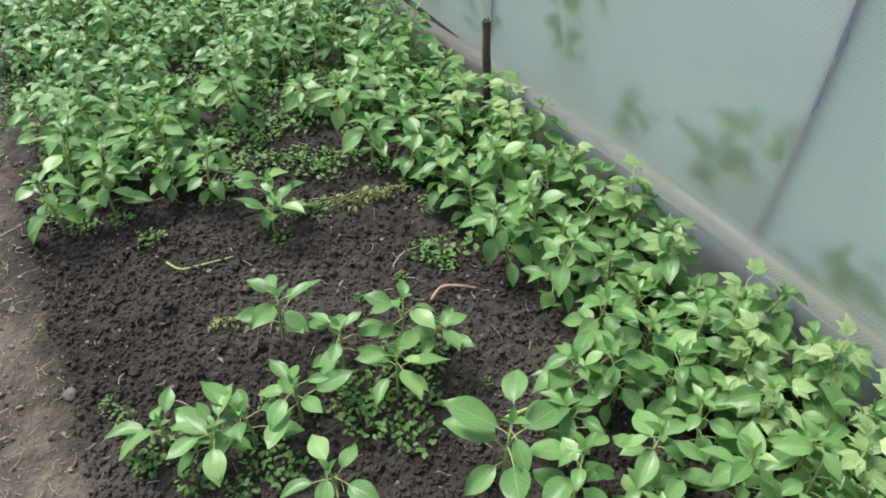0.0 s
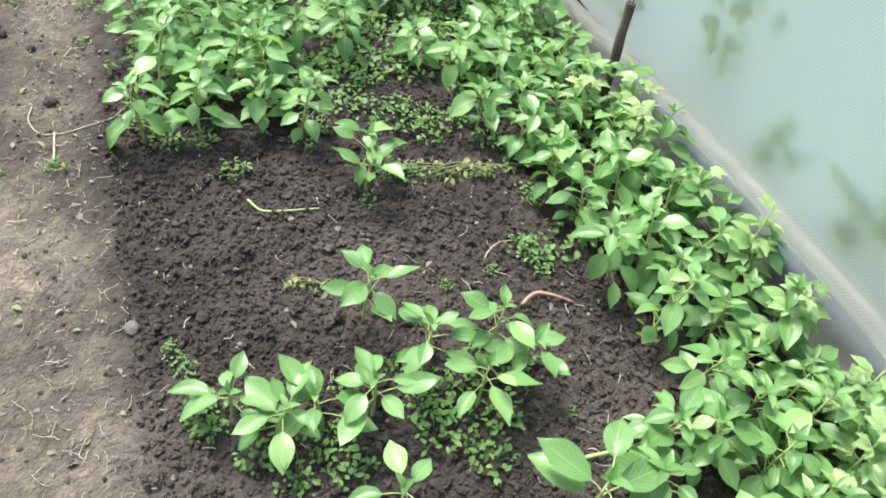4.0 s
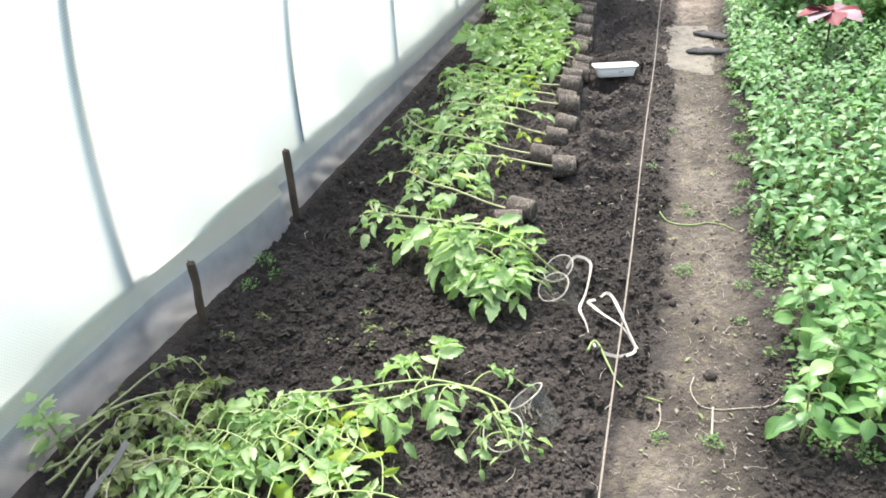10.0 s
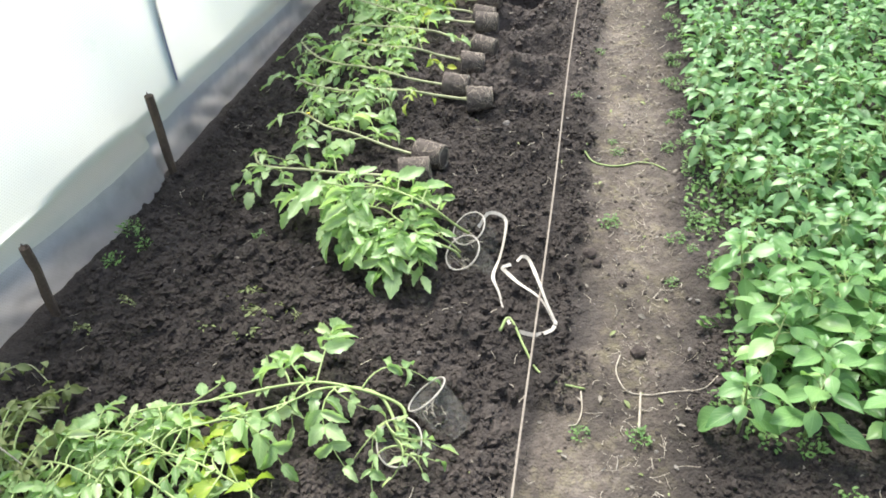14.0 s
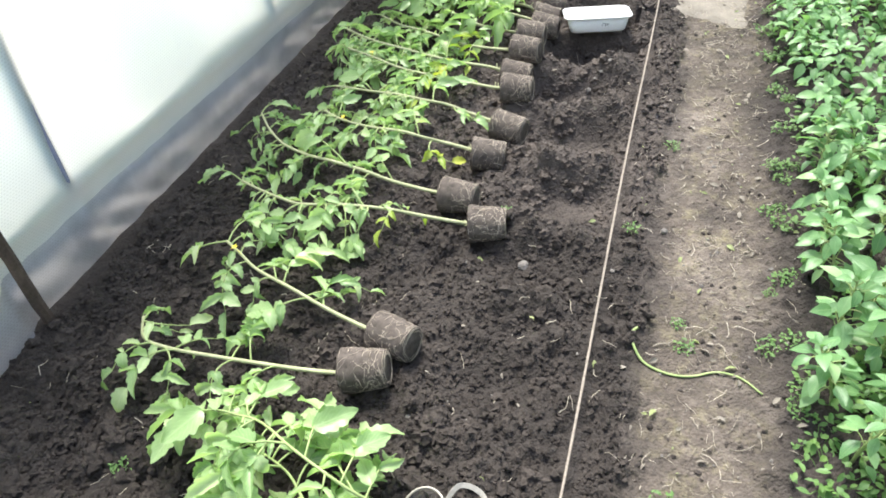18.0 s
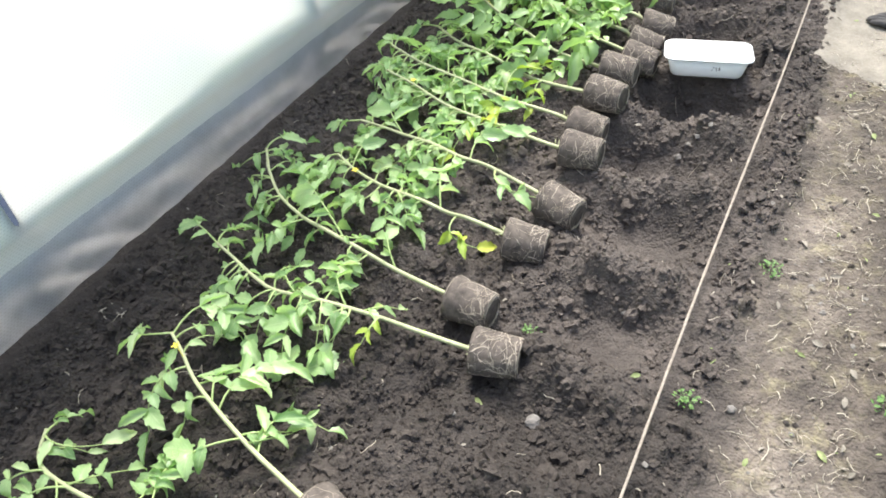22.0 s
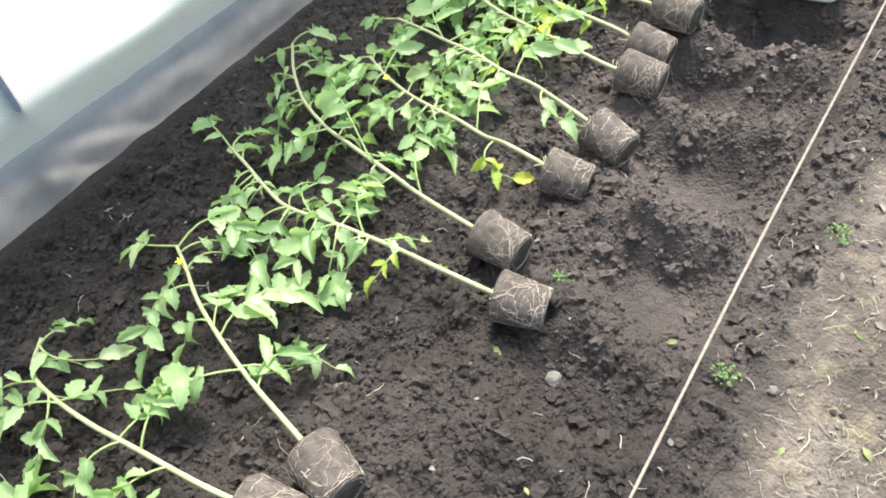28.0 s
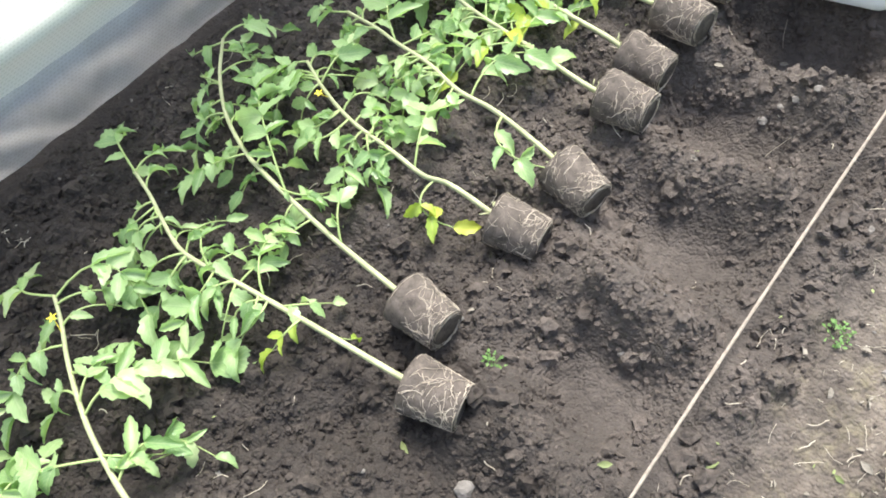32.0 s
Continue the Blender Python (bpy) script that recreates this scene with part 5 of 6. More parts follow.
def make_tray():
    """A white plastic food tray: a tapered box with rounded corners, open above, with a turned-out lip."""
    def ring(w, d, z, r, n=6):
        out = []
        for cx, cy, a0 in ((w / 2 - r, d / 2 - r, 0), (-w / 2 + r, d / 2 - r, 90), (-w / 2 + r, -d / 2 + r, 180), (w / 2 - r, -d / 2 + r, 270)):
            for k in range(n):
                q = radians(a0 + 90 * k / (n - 1))
                out.append((cx + r * math.cos(q), cy + r * math.sin(q), z))
        return out

    def loft(rings, caps):
        v = [p for q in rings for p in q]
        n = len(rings[0])
        f = [(i * n + k, i * n + (k + 1) % n, (i + 1) * n + (k + 1) % n, (i + 1) * n + k) for i in range(len(rings) - 1) for k in range(n)]
        if caps:
            f += [tuple(reversed(range(n))), tuple((len(rings) - 1) * n + k for k in range(n))]
        return v, f, []

    W, D, Hh = 0.20, 0.11, 0.060
    ob = thing("plastic_tray", Matrix.Translation((-0.205, 4.60, 0.010)) @ pose(0, 0, 0, -9, 2, 14), "white plastic food tray lying open in a planting hollow", "tray")
    body = [ring(W, D, 0, 0.022), ring(W + 0.008, D + 0.008, 0.004, 0.024), ring(W + 0.038, D + 0.034, Hh, 0.028), ring(W + 0.034, D + 0.030, Hh, 0.027), ring(W + 0.004, D + 0.004, 0.005, 0.022), ring(W - 0.004, D - 0.004, 0.003, 0.02)]
    place("body", Geo().add(loft(body, True)).mesh("body", M_tray), ob)
    lip = [ring(W + 0.037, D + 0.033, Hh - 0.002, 0.028), ring(W + 0.056, D + 0.052, Hh - 0.003, 0.034), ring(W + 0.058, D + 0.054, Hh, 0.034), ring(W + 0.056, D + 0.052, Hh + 0.002, 0.034), ring(W + 0.037, D + 0.033, Hh + 0.002, 0.028)]
    place("rim", Geo().add(loft(lip, False)).mesh("rim", M_tray), ob)
    marks = Geo()
    for k, (x, z, w, h) in enumerate(((0.02, 0.036, 0.010, 0.003), (0.026, 0.030, 0.003, 0.012), (0.014, 0.028, 0.006, 0.003), (0.034, 0.032, 0.004, 0.010))):
        y = -(D + 0.008 + 0.026 * (z / Hh)) / 2 - 0.0012
        marks.add(([(x - w / 2, y + 0.0016, z - h / 2), (x + w / 2, y + 0.0016, z - h / 2), (x + w / 2, y - 0.0005, z + h / 2), (x - w / 2, y - 0.0005, z + h / 2)], [(0, 1, 2, 3)], []))
    place("print", marks.mesh("print", M_print, False), ob, label="small dark printed marks")


make_tray()


def work_glove(x, y, turn, seed, label):
    rng = random.Random(seed)
    g = Geo()
    for k in range(4):
        a = -12 + 8 * k
        b = Vector((-0.033 + 0.022 * k, 0.05, 0.014))
        L = (0.07, 0.082, 0.08, 0.06)[k]
        pts = [b - Vector((0, 0.03, 0)), b, b + Vector((-math.sin(radians(a)) * L * 0.5, L * 0.5, 0.004)), b + Vector((-math.sin(radians(a)) * L, L * 0.96, -0.003))]
        g.add(tube(spline(pts, 4), [0.0105] * 10 + [0.0095, 0.008, 0.004], 8))
    palm = [(0, -0.13, 0.012), (0, -0.09, 0.014), (0, -0.05, 0.016), (0, 0.0, 0.018), (0, 0.04, 0.017), (0, 0.06, 0.014)]
    v, f, uv = tube(palm, [0.036, 0.040, 0.041, 0.043, 0.043, 0.036], 12)
    g.add(([(px, py, 0.014 + (pz - 0.014) * 0.36) for px, py, pz in v], f, uv))
    g.add(tube(spline([(0.035, -0.03, 0.012), (0.058, 0.0, 0.014), (0.066, 0.035, 0.011)], 4), [0.012] * 6 + [0.011, 0.009, 0.005], 8))
    thing("work_glove", pose(x, y, gz(x, y) + 0.004, 0, 0, turn), label, "glove", "work gloves", data=g.mesh("work_glove", M_glove))


work_glove(0.32, 5.04, 88, 1, "dark grey work glove lying on the path")
work_glove(0.35, 5.36, 60, 2, "dark grey work glove lying beside the peppers")


def stone(x, y, r, seed, mat=M_stone, name="stone", label="small pale grey stone on the soil", category="stone", group="loose stones"):
    bm = bmesh.new()
    bmesh.ops.create_icosphere(bm, subdivisions=2, radius=r)
    for v in bm.verts:
        v.co *= 1 + 0.35 * noise.noise(v.co * (1.3 / r) + Vector((seed, 0, 0)))
        v.co.z *= 0.65
    me = bpy.data.meshes.new(name)
    bm.to_mesh(me)
    bm.free()
    me.materials.append(mat)
    thing(name, pose(x, y, gz(x, y) + 0.3 * r, 0, 0, 40 * seed), label, category, group, data=me)


for k, (x, y, r) in enumerate(((-0.21, 3.275, 0.016), (-0.18, 4.24, 0.011), (-0.14, 4.27, 0.009), (-0.11, 4.28, 0.010), (-0.16, 4.26, 0.007), (0.142, 3.444, 0.010), (0.41, 1.286, 0.017), (0.614, 1.173, 0.010), (0.91, 1.46, 0.009), (-0.135, 3.63, 0.008))):
    stone(x, y, r, k)
for k, (x, y, r) in enumerate(((0.28, 2.10, 0.020), (0.14, 2.48, 0.022), (0.165, 2.44, 0.016), (0.06, 2.30, 0.014), (0.24, 2.36, 0.013))):
    stone(x, y, r, 30 + k, M_lump, "soil_lump", "dark lump of soil lying on the path", "soil lump", "soil lumps")


# ---- pinwheel flower on its stick ----
wheel = thing("garden_pinwheel", pose(0.93, 4.80, gz(0.93, 4.80)), "red and pink garden pinwheel flower on a dark stick", "pinwheel")
place("stick", Geo().add(tube([(0, 0, -0.1), (0.003, 0, 0.12), (0, 0, 0.30)], 0.006, 6)).mesh("stick", M_wood), wheel, label="thin dark wooden stick")
for k in range(8):
    mat = M_pink if k % 2 else M_red
    petal = Geo().add(blade(0.185, 0.12, 0.25, -0.55, 6, 4, 0, 0.15, 0.03, 0.6, k)).mesh("petal", mat)
    place("petal", petal, wheel, Matrix.Translation((0, 0, 0.30)) @ pose(0, 0, 0, -4, 8, 45 * k), "pink cloth petal" if k % 2 else "dark red cloth petal")
place("hub", Geo().add(tube([(0, 0, 0.29), (0, 0, 0.312)], [0.014, 0.010], 8)).mesh("hub", M_red), wheel)

# ---- weeds and undergrowth ----
def weed_geo(seed, spread, leaves, size, rise):
    """A low clump of small round leaves on thin stems."""
    rng = random.Random(seed)
    g = Geo()
    for k in range(leaves):
        a, r = rng.uniform(0, 6.28), spread * math.sqrt(rng.random())
        z = rise * rng.uniform(0.25, 1.0) * (1 - 0.5 * r / spread)
        p = Vector((r * math.cos(a), r * math.sin(a), z))
        L = size * rng.uniform(0.6, 1.3)
        g.add(blade(L, L * rng.uniform(0.55, 0.8), 0.25, rng.uniform(-0.8, 0.2), 3, 2, 0, 0.1, 0.02, 0.5, k), Matrix.Translation(p) @ pose(0, 0, 0, rng.uniform(-30, 30), rng.uniform(-25, 25), rng.uniform(0, 360)))
        if k % 3 == 0:
            b = Vector((0.45 * p.x, 0.45 * p.y, -0.004))
            g.add(tube([b, (b + p) / 2 + Vector((0, 0, 0.006)), p], 0.0009, 3, False))
    return g


WEEDS = [weed_geo(300 + k, 0.05, 46, 0.015, 0.05).mesh("weed_clump", M_weed) for k in range(6)]
rng = random.Random(12)
WEED_LABEL = "low clump of small-leaved weeds on the soil"
for x, y, s in ((0.525, 1.036, 1.0), (0.953, 0.862, 1.1), (1.035, 0.786, 1.1), (1.369, 1.259, 1.1), (0.782, 0.922, 0.7), (0.98, 2.0, 1.2), (1.03, 2.1, 1.1), (1.05, 1.93, 1.1), (0.97, 2.15, 1.2), (1.12, 1.86, 1.1), (1.20, 1.80, 1.0), (1.26, 1.74, 1.1), (0.70, 1.70, 0.8), (1.10, 1.62, 0.9), (1.16, 1.60, 0.8), (1.02, 1.53, 0.7), (1.34, 1.28, 0.9), (1.36, 1.22, 0.8), (1.24, 1.235, 0.4), (1.11, 1.22, 0.35), (1.24, 0.82, 0.4), (0.93, 1.02, 0.8), (1.02, 0.90, 1.0), (0.98, 0.96, 0.9), (1.06, 0.97, 1.0), (1.12, 1.02, 0.8), (1.20, 0.98, 0.8), (0.72, 0.92, 0.9), (0.62, 1.02, 0.7), (0.80, 1.02, 0.6),
                (1.10, 0.86, 1.0), (1.16, 0.95, 0.9), (0.94, 0.93, 0.8), (0.60, 0.92, 0.9), (0.52, 1.00, 0.8), (0.66, 0.84, 0.9), (0.76, 0.84, 1.0), (0.50, 1.16, 0.6), (0.48, 1.20, 0.5), (1.20, 1.88, 1.0), (1.28, 1.82, 0.9),
                (1.34, 1.78, 0.9), (1.42, 1.70, 0.9), (1.50, 1.62, 1.0), (1.46, 1.45, 0.9), (0.95, 1.84, 0.9), (0.90, 1.80, 0.8), (0.55, 1.86, 0.9), (0.65, 1.84, 0.8), (0.48, 1.95, 0.8), (0.20, 2.64, 0.7), (0.14, 3.85, 0.5),
                (0.06, 3.42, 0.5), (-1.36, 2.42, 0.9), (-1.38, 2.30, 0.8), (-1.30, 2.38, 0.7), (-0.92, 2.45, 0.5), (-0.30, 3.47, 0.5), (0.145, 1.83, 0.5), (0.28, 1.83, 0.6), (0.43, 3.3, 0.6), (0.44, 3.5, 0.7), (0.43, 3.75, 0.6),
                (0.45, 3.95, 0.7), (0.44, 4.2, 0.7), (0.45, 3.1, 0.6), (0.46, 2.9, 0.6), (0.46, 2.65, 0.55), (0.47, 2.4, 0.55), (0.43, 4.4, 1.0), (0.42, 4.6, 1.0), (0.20, 3.12, 0.4), (0.22, 3.05, 0.5)):
    thing("weed_clump", pose(x, y, gz(x, y), 0, 0, rng.uniform(0, 360)) @ Matrix.Scale(s, 4), WEED_LABEL, "weed", "weeds", data=WEEDS[rng.randrange(6)])
for k in range(22):
    x, y = rng.uniform(0.38, 0.48), rng.uniform(2.3, 5.2)
    thing("weed_clump", pose(x, y, gz(x, y), 0, 0, rng.uniform(0, 360)) @ Matrix.Scale(rng.uniform(0.35, 0.7), 4), WEED_LABEL, "weed", "weeds", data=WEEDS[rng.randrange(6)])
under = Geo()
patch = weed_geo(9, 0.07, 26, 0.02, 0.05)
for k in range(760):
    x, y = rng.uniform(0.47, 1.90), rng.uniform(-0.3, 5.9) if k < 420 else rng.uniform(1.9, 3.3)
    if (y < 1.95 and x < 1.5 - 0.1 * (y - 1)) or (k >= 420 and x < 0.55):
        continue
    under.add((patch.v, patch.f, patch.uv), pose(x, y, gz(x, y), 0, 0, rng.uniform(0, 360)) @ Matrix.Scale(rng.uniform(0.7, 1.3), 4))
tagged(new("undergrowth", under.mesh("undergrowth", M_weed)), "low green weeds growing under the pepper plants", "undergrowth", kind="stuff")


def lobed_weed(x, y, height, seed):
    """A taller weed with lobed light green leaves."""
    r = random.Random(seed)
    ob = thing("tall_weed", pose(x, y, gz(x, y) - 0.004, r.uniform(-6, 6), r.uniform(-6, 6), 0), "tall light green weed with lobed leaves beside the film", "weed", "tall weeds")
    place("stem", Geo().add(tube([(0, 0, -0.01), (0.004, 0, height * 0.5), (0, 0.004, height)], [0.004, 0.0035, 0.002], 5)).mesh("stem", M_stem), ob)
    turn = r.uniform(0, 360)
    for k in range(11):
        s = 0.3 + 0.7 * k / 10
        turn += 137
        L = 0.075 * (1.2 - 0.5 * s)
        lf = place("leaf", LOBED[k % 3], ob, pose(0, 0, height * s, r.uniform(-15, 30), r.uniform(-15, 15), turn) @ Matrix.Scale(L / 0.075, 4))


def lobed_leaf(seed):
    g = Geo().add(tube([(0, 0, 0), (0, 0.03, 0.004)], 0.0013, 4, False))
    for a, L in ((0, 0.065), (42, 0.05), (-42, 0.05), (80, 0.03), (-80, 0.03)):
        g.add(blade(L, L * 0.55, 0.25, -0.5, 6, 2, 0.12, 0.1, 0.03, 0.45, seed + a), pose(0, 0.028, 0.004, 0, 0, a))
    return g.mesh("leaf", M_tomato)


LOBED = [lobed_leaf(k) for k in range(3)]
for k, (x, y, h) in enumerate(((1.80, 0.62, 0.26), (1.70, 0.50, 0.25), (1.84, 0.42, 0.26), (1.62, 0.40, 0.24), (1.80, 0.86, 0.22), (1.84, 1.05, 0.25), (1.80, 1.28, 0.22), (1.76, 1.48, 0.24), (1.84, 1.62, 0.26), (1.72, 1.72, 0.22), (1.82, 0.25, 0.28), (1.66, 0.22, 0.25), (-1.50, 1.44, 0.20))):
    lobed_weed(x, y, h, 50 + k)

# ---- the wilted heap by the film ----
for k in range(16):
    r = random.Random(900 + k)
    x, y = -1.22 + r.uniform(-0.12, 0.16), 1.38 + r.uniform(-0.20, 0.18)
    way = r.uniform(-1.1, 2.2)
    end = (x + 0.26 * math.sin(way) * r.uniform(0.5, 1.0), y + 0.26 * math.cos(way) * r.uniform(0.5, 1.0))
    end = (max(end[0], -1.40), min(end[1], 1.84))
    pts = [(x + 0.12, y - 0.12, gz(x, y) + 0.01), (x, y, gz(x, y) + 0.05 + 0.02 * (k % 3)), ((x + end[0]) / 2, (y + end[1]) / 2, 0.11 + 0.02 * (k % 3)), (*end, 0.05)]
    line = spline(pts, 5)
    ob = thing("pulled_weed", pose(0, 0, 0), "wilted pulled weed with limp yellowish leaves in a heap", "weed", "pulled weeds")
    place("stem", Geo().add(tube(line, [0.0042 - 0.0002 * j for j in range(len(line))], 5)).mesh("stem", M_straw if k % 2 else M_stem), ob)
    fol = Geo()
    for j in range(30):
        p = line[r.randrange(1, len(line))]
        L = r.uniform(0.025, 0.05)
        fol.add(blade(L, L * 0.6, 0.5, -1.3, 4, 2, 0, -0.2, 0.06, 0.45, j), Matrix.Translation(p) @ pose(0, 0, 0, r.uniform(-40, 40), r.uniform(-60, 60), r.uniform(0, 360)))
    place("foliage", fol.mesh("foliage", M_wilt), ob)
for k, pts in enumerate((((-1.525, 1.384, 0.06), (-1.437, 1.498, 0.09), (-1.397, 1.591, 0.10), (-1.355, 1.708, 0.11), (-1.285, 1.78, 0.11), (-1.206, 1.75, 0.08)),
                         ((-1.486, 1.331, 0.06), (-1.415, 1.361, 0.08), (-1.407, 1.438, 0.09), (-1.40, 1.55, 0.08)), ((-1.376, 1.28, 0.03), (-1.359, 1.399, 0.07), (-1.349, 1.543, 0.08), (-1.33, 1.62, 0.07)),
                         ((-1.48, 1.42, 0.08), (-1.38, 1.56, 0.10), (-1.27, 1.66, 0.08), (-1.16, 1.70, 0.05)), ((-1.44, 1.30, 0.05), (-1.34, 1.46, 0.09), (-1.24, 1.60, 0.07)))):
    r = random.Random(950 + k)
    line = spline(pts, 5)
    ob = thing("pulled_weed", pose(0, 0, 0), "long pale stem of a pulled weed arching over the heap", "weed", "pulled weeds")
    place("stem", Geo().add(tube(line, [0.0048 - 0.00014 * j for j in range(len(line))], 5)).mesh("stem", M_hardstem), ob)
    fol = Geo()
    for j in range(20):
        p = line[r.randrange(1, len(line))] + Vector((r.gauss(0, 0.012), r.gauss(0, 0.012), r.gauss(0, 0.008)))
        L = r.uniform(0.02, 0.045)
        fol.add(blade(L, L * 0.6, 0.5, -1.3, 4, 2, 0, -0.2, 0.06, 0.45, j), Matrix.Translation(p) @ pose(0, 0, 0, r.uniform(-40, 40), r.uniform(-60, 60), r.uniform(0, 360)))
    place("foliage", fol.mesh("foliage", M_wilt), ob)
for x, y, s in ((-1.28, 1.98, 0.5), (-1.22, 2.12, 0.4), (-0.78, 2.04, 0.6), (-0.70, 2.14, 0.5), (-0.86, 2.20, 0.6), (-0.60, 2.06, 0.4), (-0.92, 2.06, 0.5), (-0.80, 2.12, 0.7), (0.80, 1.29, 0.6), (1.30, 1.58, 0.9), (1.38, 1.57, 0.8), (1.22, 1.60, 0.9)):
    r = random.Random(int(1000 * y))
    fol = Geo()
    for j in range(26):
        a = r.uniform(0, 6.28)
        p = Vector((0.09 * r.uniform(-1, 1), 0.035 * r.uniform(-1, 1), r.uniform(0.004, 0.035)))
        L = r.uniform(0.018, 0.034)
        fol.add(blade(L, L * 0.6, 0.5, -1.0, 4, 2, 0, -0.2, 0.06, 0.45, j), Matrix.Translation(p) @ pose(0, 0, 0, r.uniform(-30, 30), r.uniform(-40, 40), math.degrees(a)))
    for j in range(3):
        fol.add(tube(spline([(-0.1, 0.02 * j - 0.02, 0.008), (0, 0.01 * j, 0.025), (0.1, -0.02 * j + 0.01, 0.008)], 4), 0.0017, 4))
    thing("pulled_weed", pose(x, y, gz(x, y), 0, 0, r.uniform(-40, 40)) @ Matrix.Scale(s, 4), "limp pulled weed drying on the dug soil", "weed", "pulled weeds", data=fol.mesh("pulled_weed", M_wilt))

# ---- clods, crumbs, straw and pale bits ----
def scatter(name, count, place_fn, size_fn, sub, mat, label, seed, flat=0.75):
    """Many small lumps in one mesh."""
    rs = np.random.RandomState(seed)
    bm = bmesh.new()
    bmesh.ops.create_icosphere(bm, subdivisions=sub, radius=1.0)
    base = np.array([v.co[:] for v in bm.verts])
    tri = np.array([[v.index for v in f.verts] for f in bm.faces])
    bm.free()
    forms = []
    for k in range(12):
        o = np.array([1 + 0.85 * noise.noise(Vector(p) * 1.4 + Vector((k * 7.7, seed, 0))) + 0.6 * noise.noise(Vector(p) * 3.4 + Vector((k * 3.1, seed, 5))) + 0.3 * noise.noise(Vector(p) * 8.0 + Vector((k * 5.3, seed, 2))) for p in base])
        forms.append(base * o[:, None] * (1, rs.uniform(0.7, 1.1), flat))
    xy = place_fn(rs, count)
    n = len(xy)
    z = ground_height(xy[:, 0], xy[:, 1])
    r = size_fn(rs, n)
    q = rs.rand(n) * 6.283
    pick = rs.randint(0, 12, n)
    form = np.array(forms)[pick] * r[:, None, None]
    c, s = np.cos(q)[:, None], np.sin(q)[:, None]
    v = np.stack([form[..., 0] * c - form[..., 1] * s + xy[:, :1], form[..., 0] * s + form[..., 1] * c + xy[:, 1:], form[..., 2] + (z + 0.12 * r)[:, None]], -1).reshape(-1, 3)
    f = (tri[None] + (np.arange(n) * len(base))[:, None, None]).reshape(-1, 3)
    me = bpy.data.meshes.new(name)
    me.vertices.add(len(v))
    me.vertices.foreach_set("co", v.astype(np.float32).ravel())
    me.loops.add(len(f) * 3)
    me.loops.foreach_set("vertex_index", f.astype(np.int32).ravel())
    me.polygons.add(len(f))
    me.polygons.foreach_set("loop_start", np.arange(len(f), dtype=np.int32) * 3)
    me.polygons.foreach_set("use_smooth", np.full(len(f), False))
    me.update(calc_edges=True)
    wet = np.repeat(damp(xy[:, 0], xy[:, 1]), len(base))
    att = me.color_attributes.new("zone", "FLOAT_COLOR", "POINT")
    att.data.foreach_set("color", np.stack([0 * wet, 0 * wet, wet, 0 * wet + 1], 1).astype(np.float32).ravel())
    me.materials.append(mat)
    tagged(new(name, me), label, "soil" if mat is M_clod else "litter", kind="stuff")


def on_left(rs, n):
    xy = np.stack([rs.uniform(-1.42, 0.16, n), 1.1 + 5.1 * rs.rand(n) ** 1.35], 1)
    keep = ((fbm(xy[:, 0], xy[:, 1], 5.0, 21, 3) + 0.35 * rs.rand(n)) > -0.42) & (np.abs(xy[:, 0] - 0.012) > 0.018) & (xy[:, 0] > film_line(xy[:, 1]) + 0.10) & (zones(xy[:, 0], xy[:, 1])[0] < 0.6 * rs.rand(n))
    hole = np.zeros(n, bool)
    for hx, hy, r, d in HOLES:
        hole |= (((xy[:, 0] - hx) / (r * 0.5)) ** 2 + ((xy[:, 1] - hy) / (r * 0.35)) ** 2 < 1) & (d > 0.07)
    return xy[keep & ~hole]


def on_right(rs, n):
    xy = np.stack([rs.uniform(0.40, 1.55, n), rs.uniform(0.3, 2.2, n)], 1)
    keep = ((fbm(xy[:, 0], xy[:, 1], 5.0, 23, 3) + 0.35 * rs.rand(n)) > -0.12) & (zones(xy[:, 0], xy[:, 1])[0] < 0.6 * rs.rand(n))
    return xy[keep]


def on_path(rs, n):
    return np.stack([rs.normal(0.27, 0.12, n), rs.uniform(0.6, 6.1, n)], 1)


scatter("soil_crumbs", 62000, on_left, lambda rs, n: 0.0028 + 0.0060 * rs.rand(n) ** 2.2, 1, M_clod, "fine dark soil crumbs on the dug bed", 1)
scatter("soil_clods", 7500, on_left, lambda rs, n: 0.006 + 0.014 * rs.rand(n) ** 3.5, 2, M_clod, "dark lumps of dug soil of many sizes", 2)
scatter("soil_clods", 520, lambda rs, n: np.stack([rs.uniform(-1.25, -0.12, n), rs.uniform(1.55, 2.75, n)], 1), lambda rs, n: 0.011 + 0.017 * rs.rand(n) ** 2.5, 3, M_clod, "large dark clods of freshly dug soil", 8, 0.7)
scatter("soil_crumbs", 30000, on_right, lambda rs, n: 0.0028 + 0.0045 * rs.rand(n) ** 2.0, 1, M_clod, "fine dark soil crumbs between the peppers", 3)
scatter("soil_clods", 3600, on_right, lambda rs, n: 0.005 + 0.010 * rs.rand(n) ** 4.0, 2, M_clod, "dark lumps of soil between the peppers", 4)
scatter("soil_crumbs", 1500, on_path, lambda rs, n: 0.0016 + 0.006 * rs.rand(n) ** 4.0, 1, M_clod, "dark soil crumbs strewn on the path", 5)
scatter("pale_bits", 700, lambda rs, n: np.concatenate([on_left(rs, 260), on_right(rs, 240), on_path(rs, 180)]), lambda rs, n: 0.0025 + 0.005 * rs.rand(n) ** 2.5, 1, M_stone, "small pale stones and bits strewn on the soil", 6, 0.5)

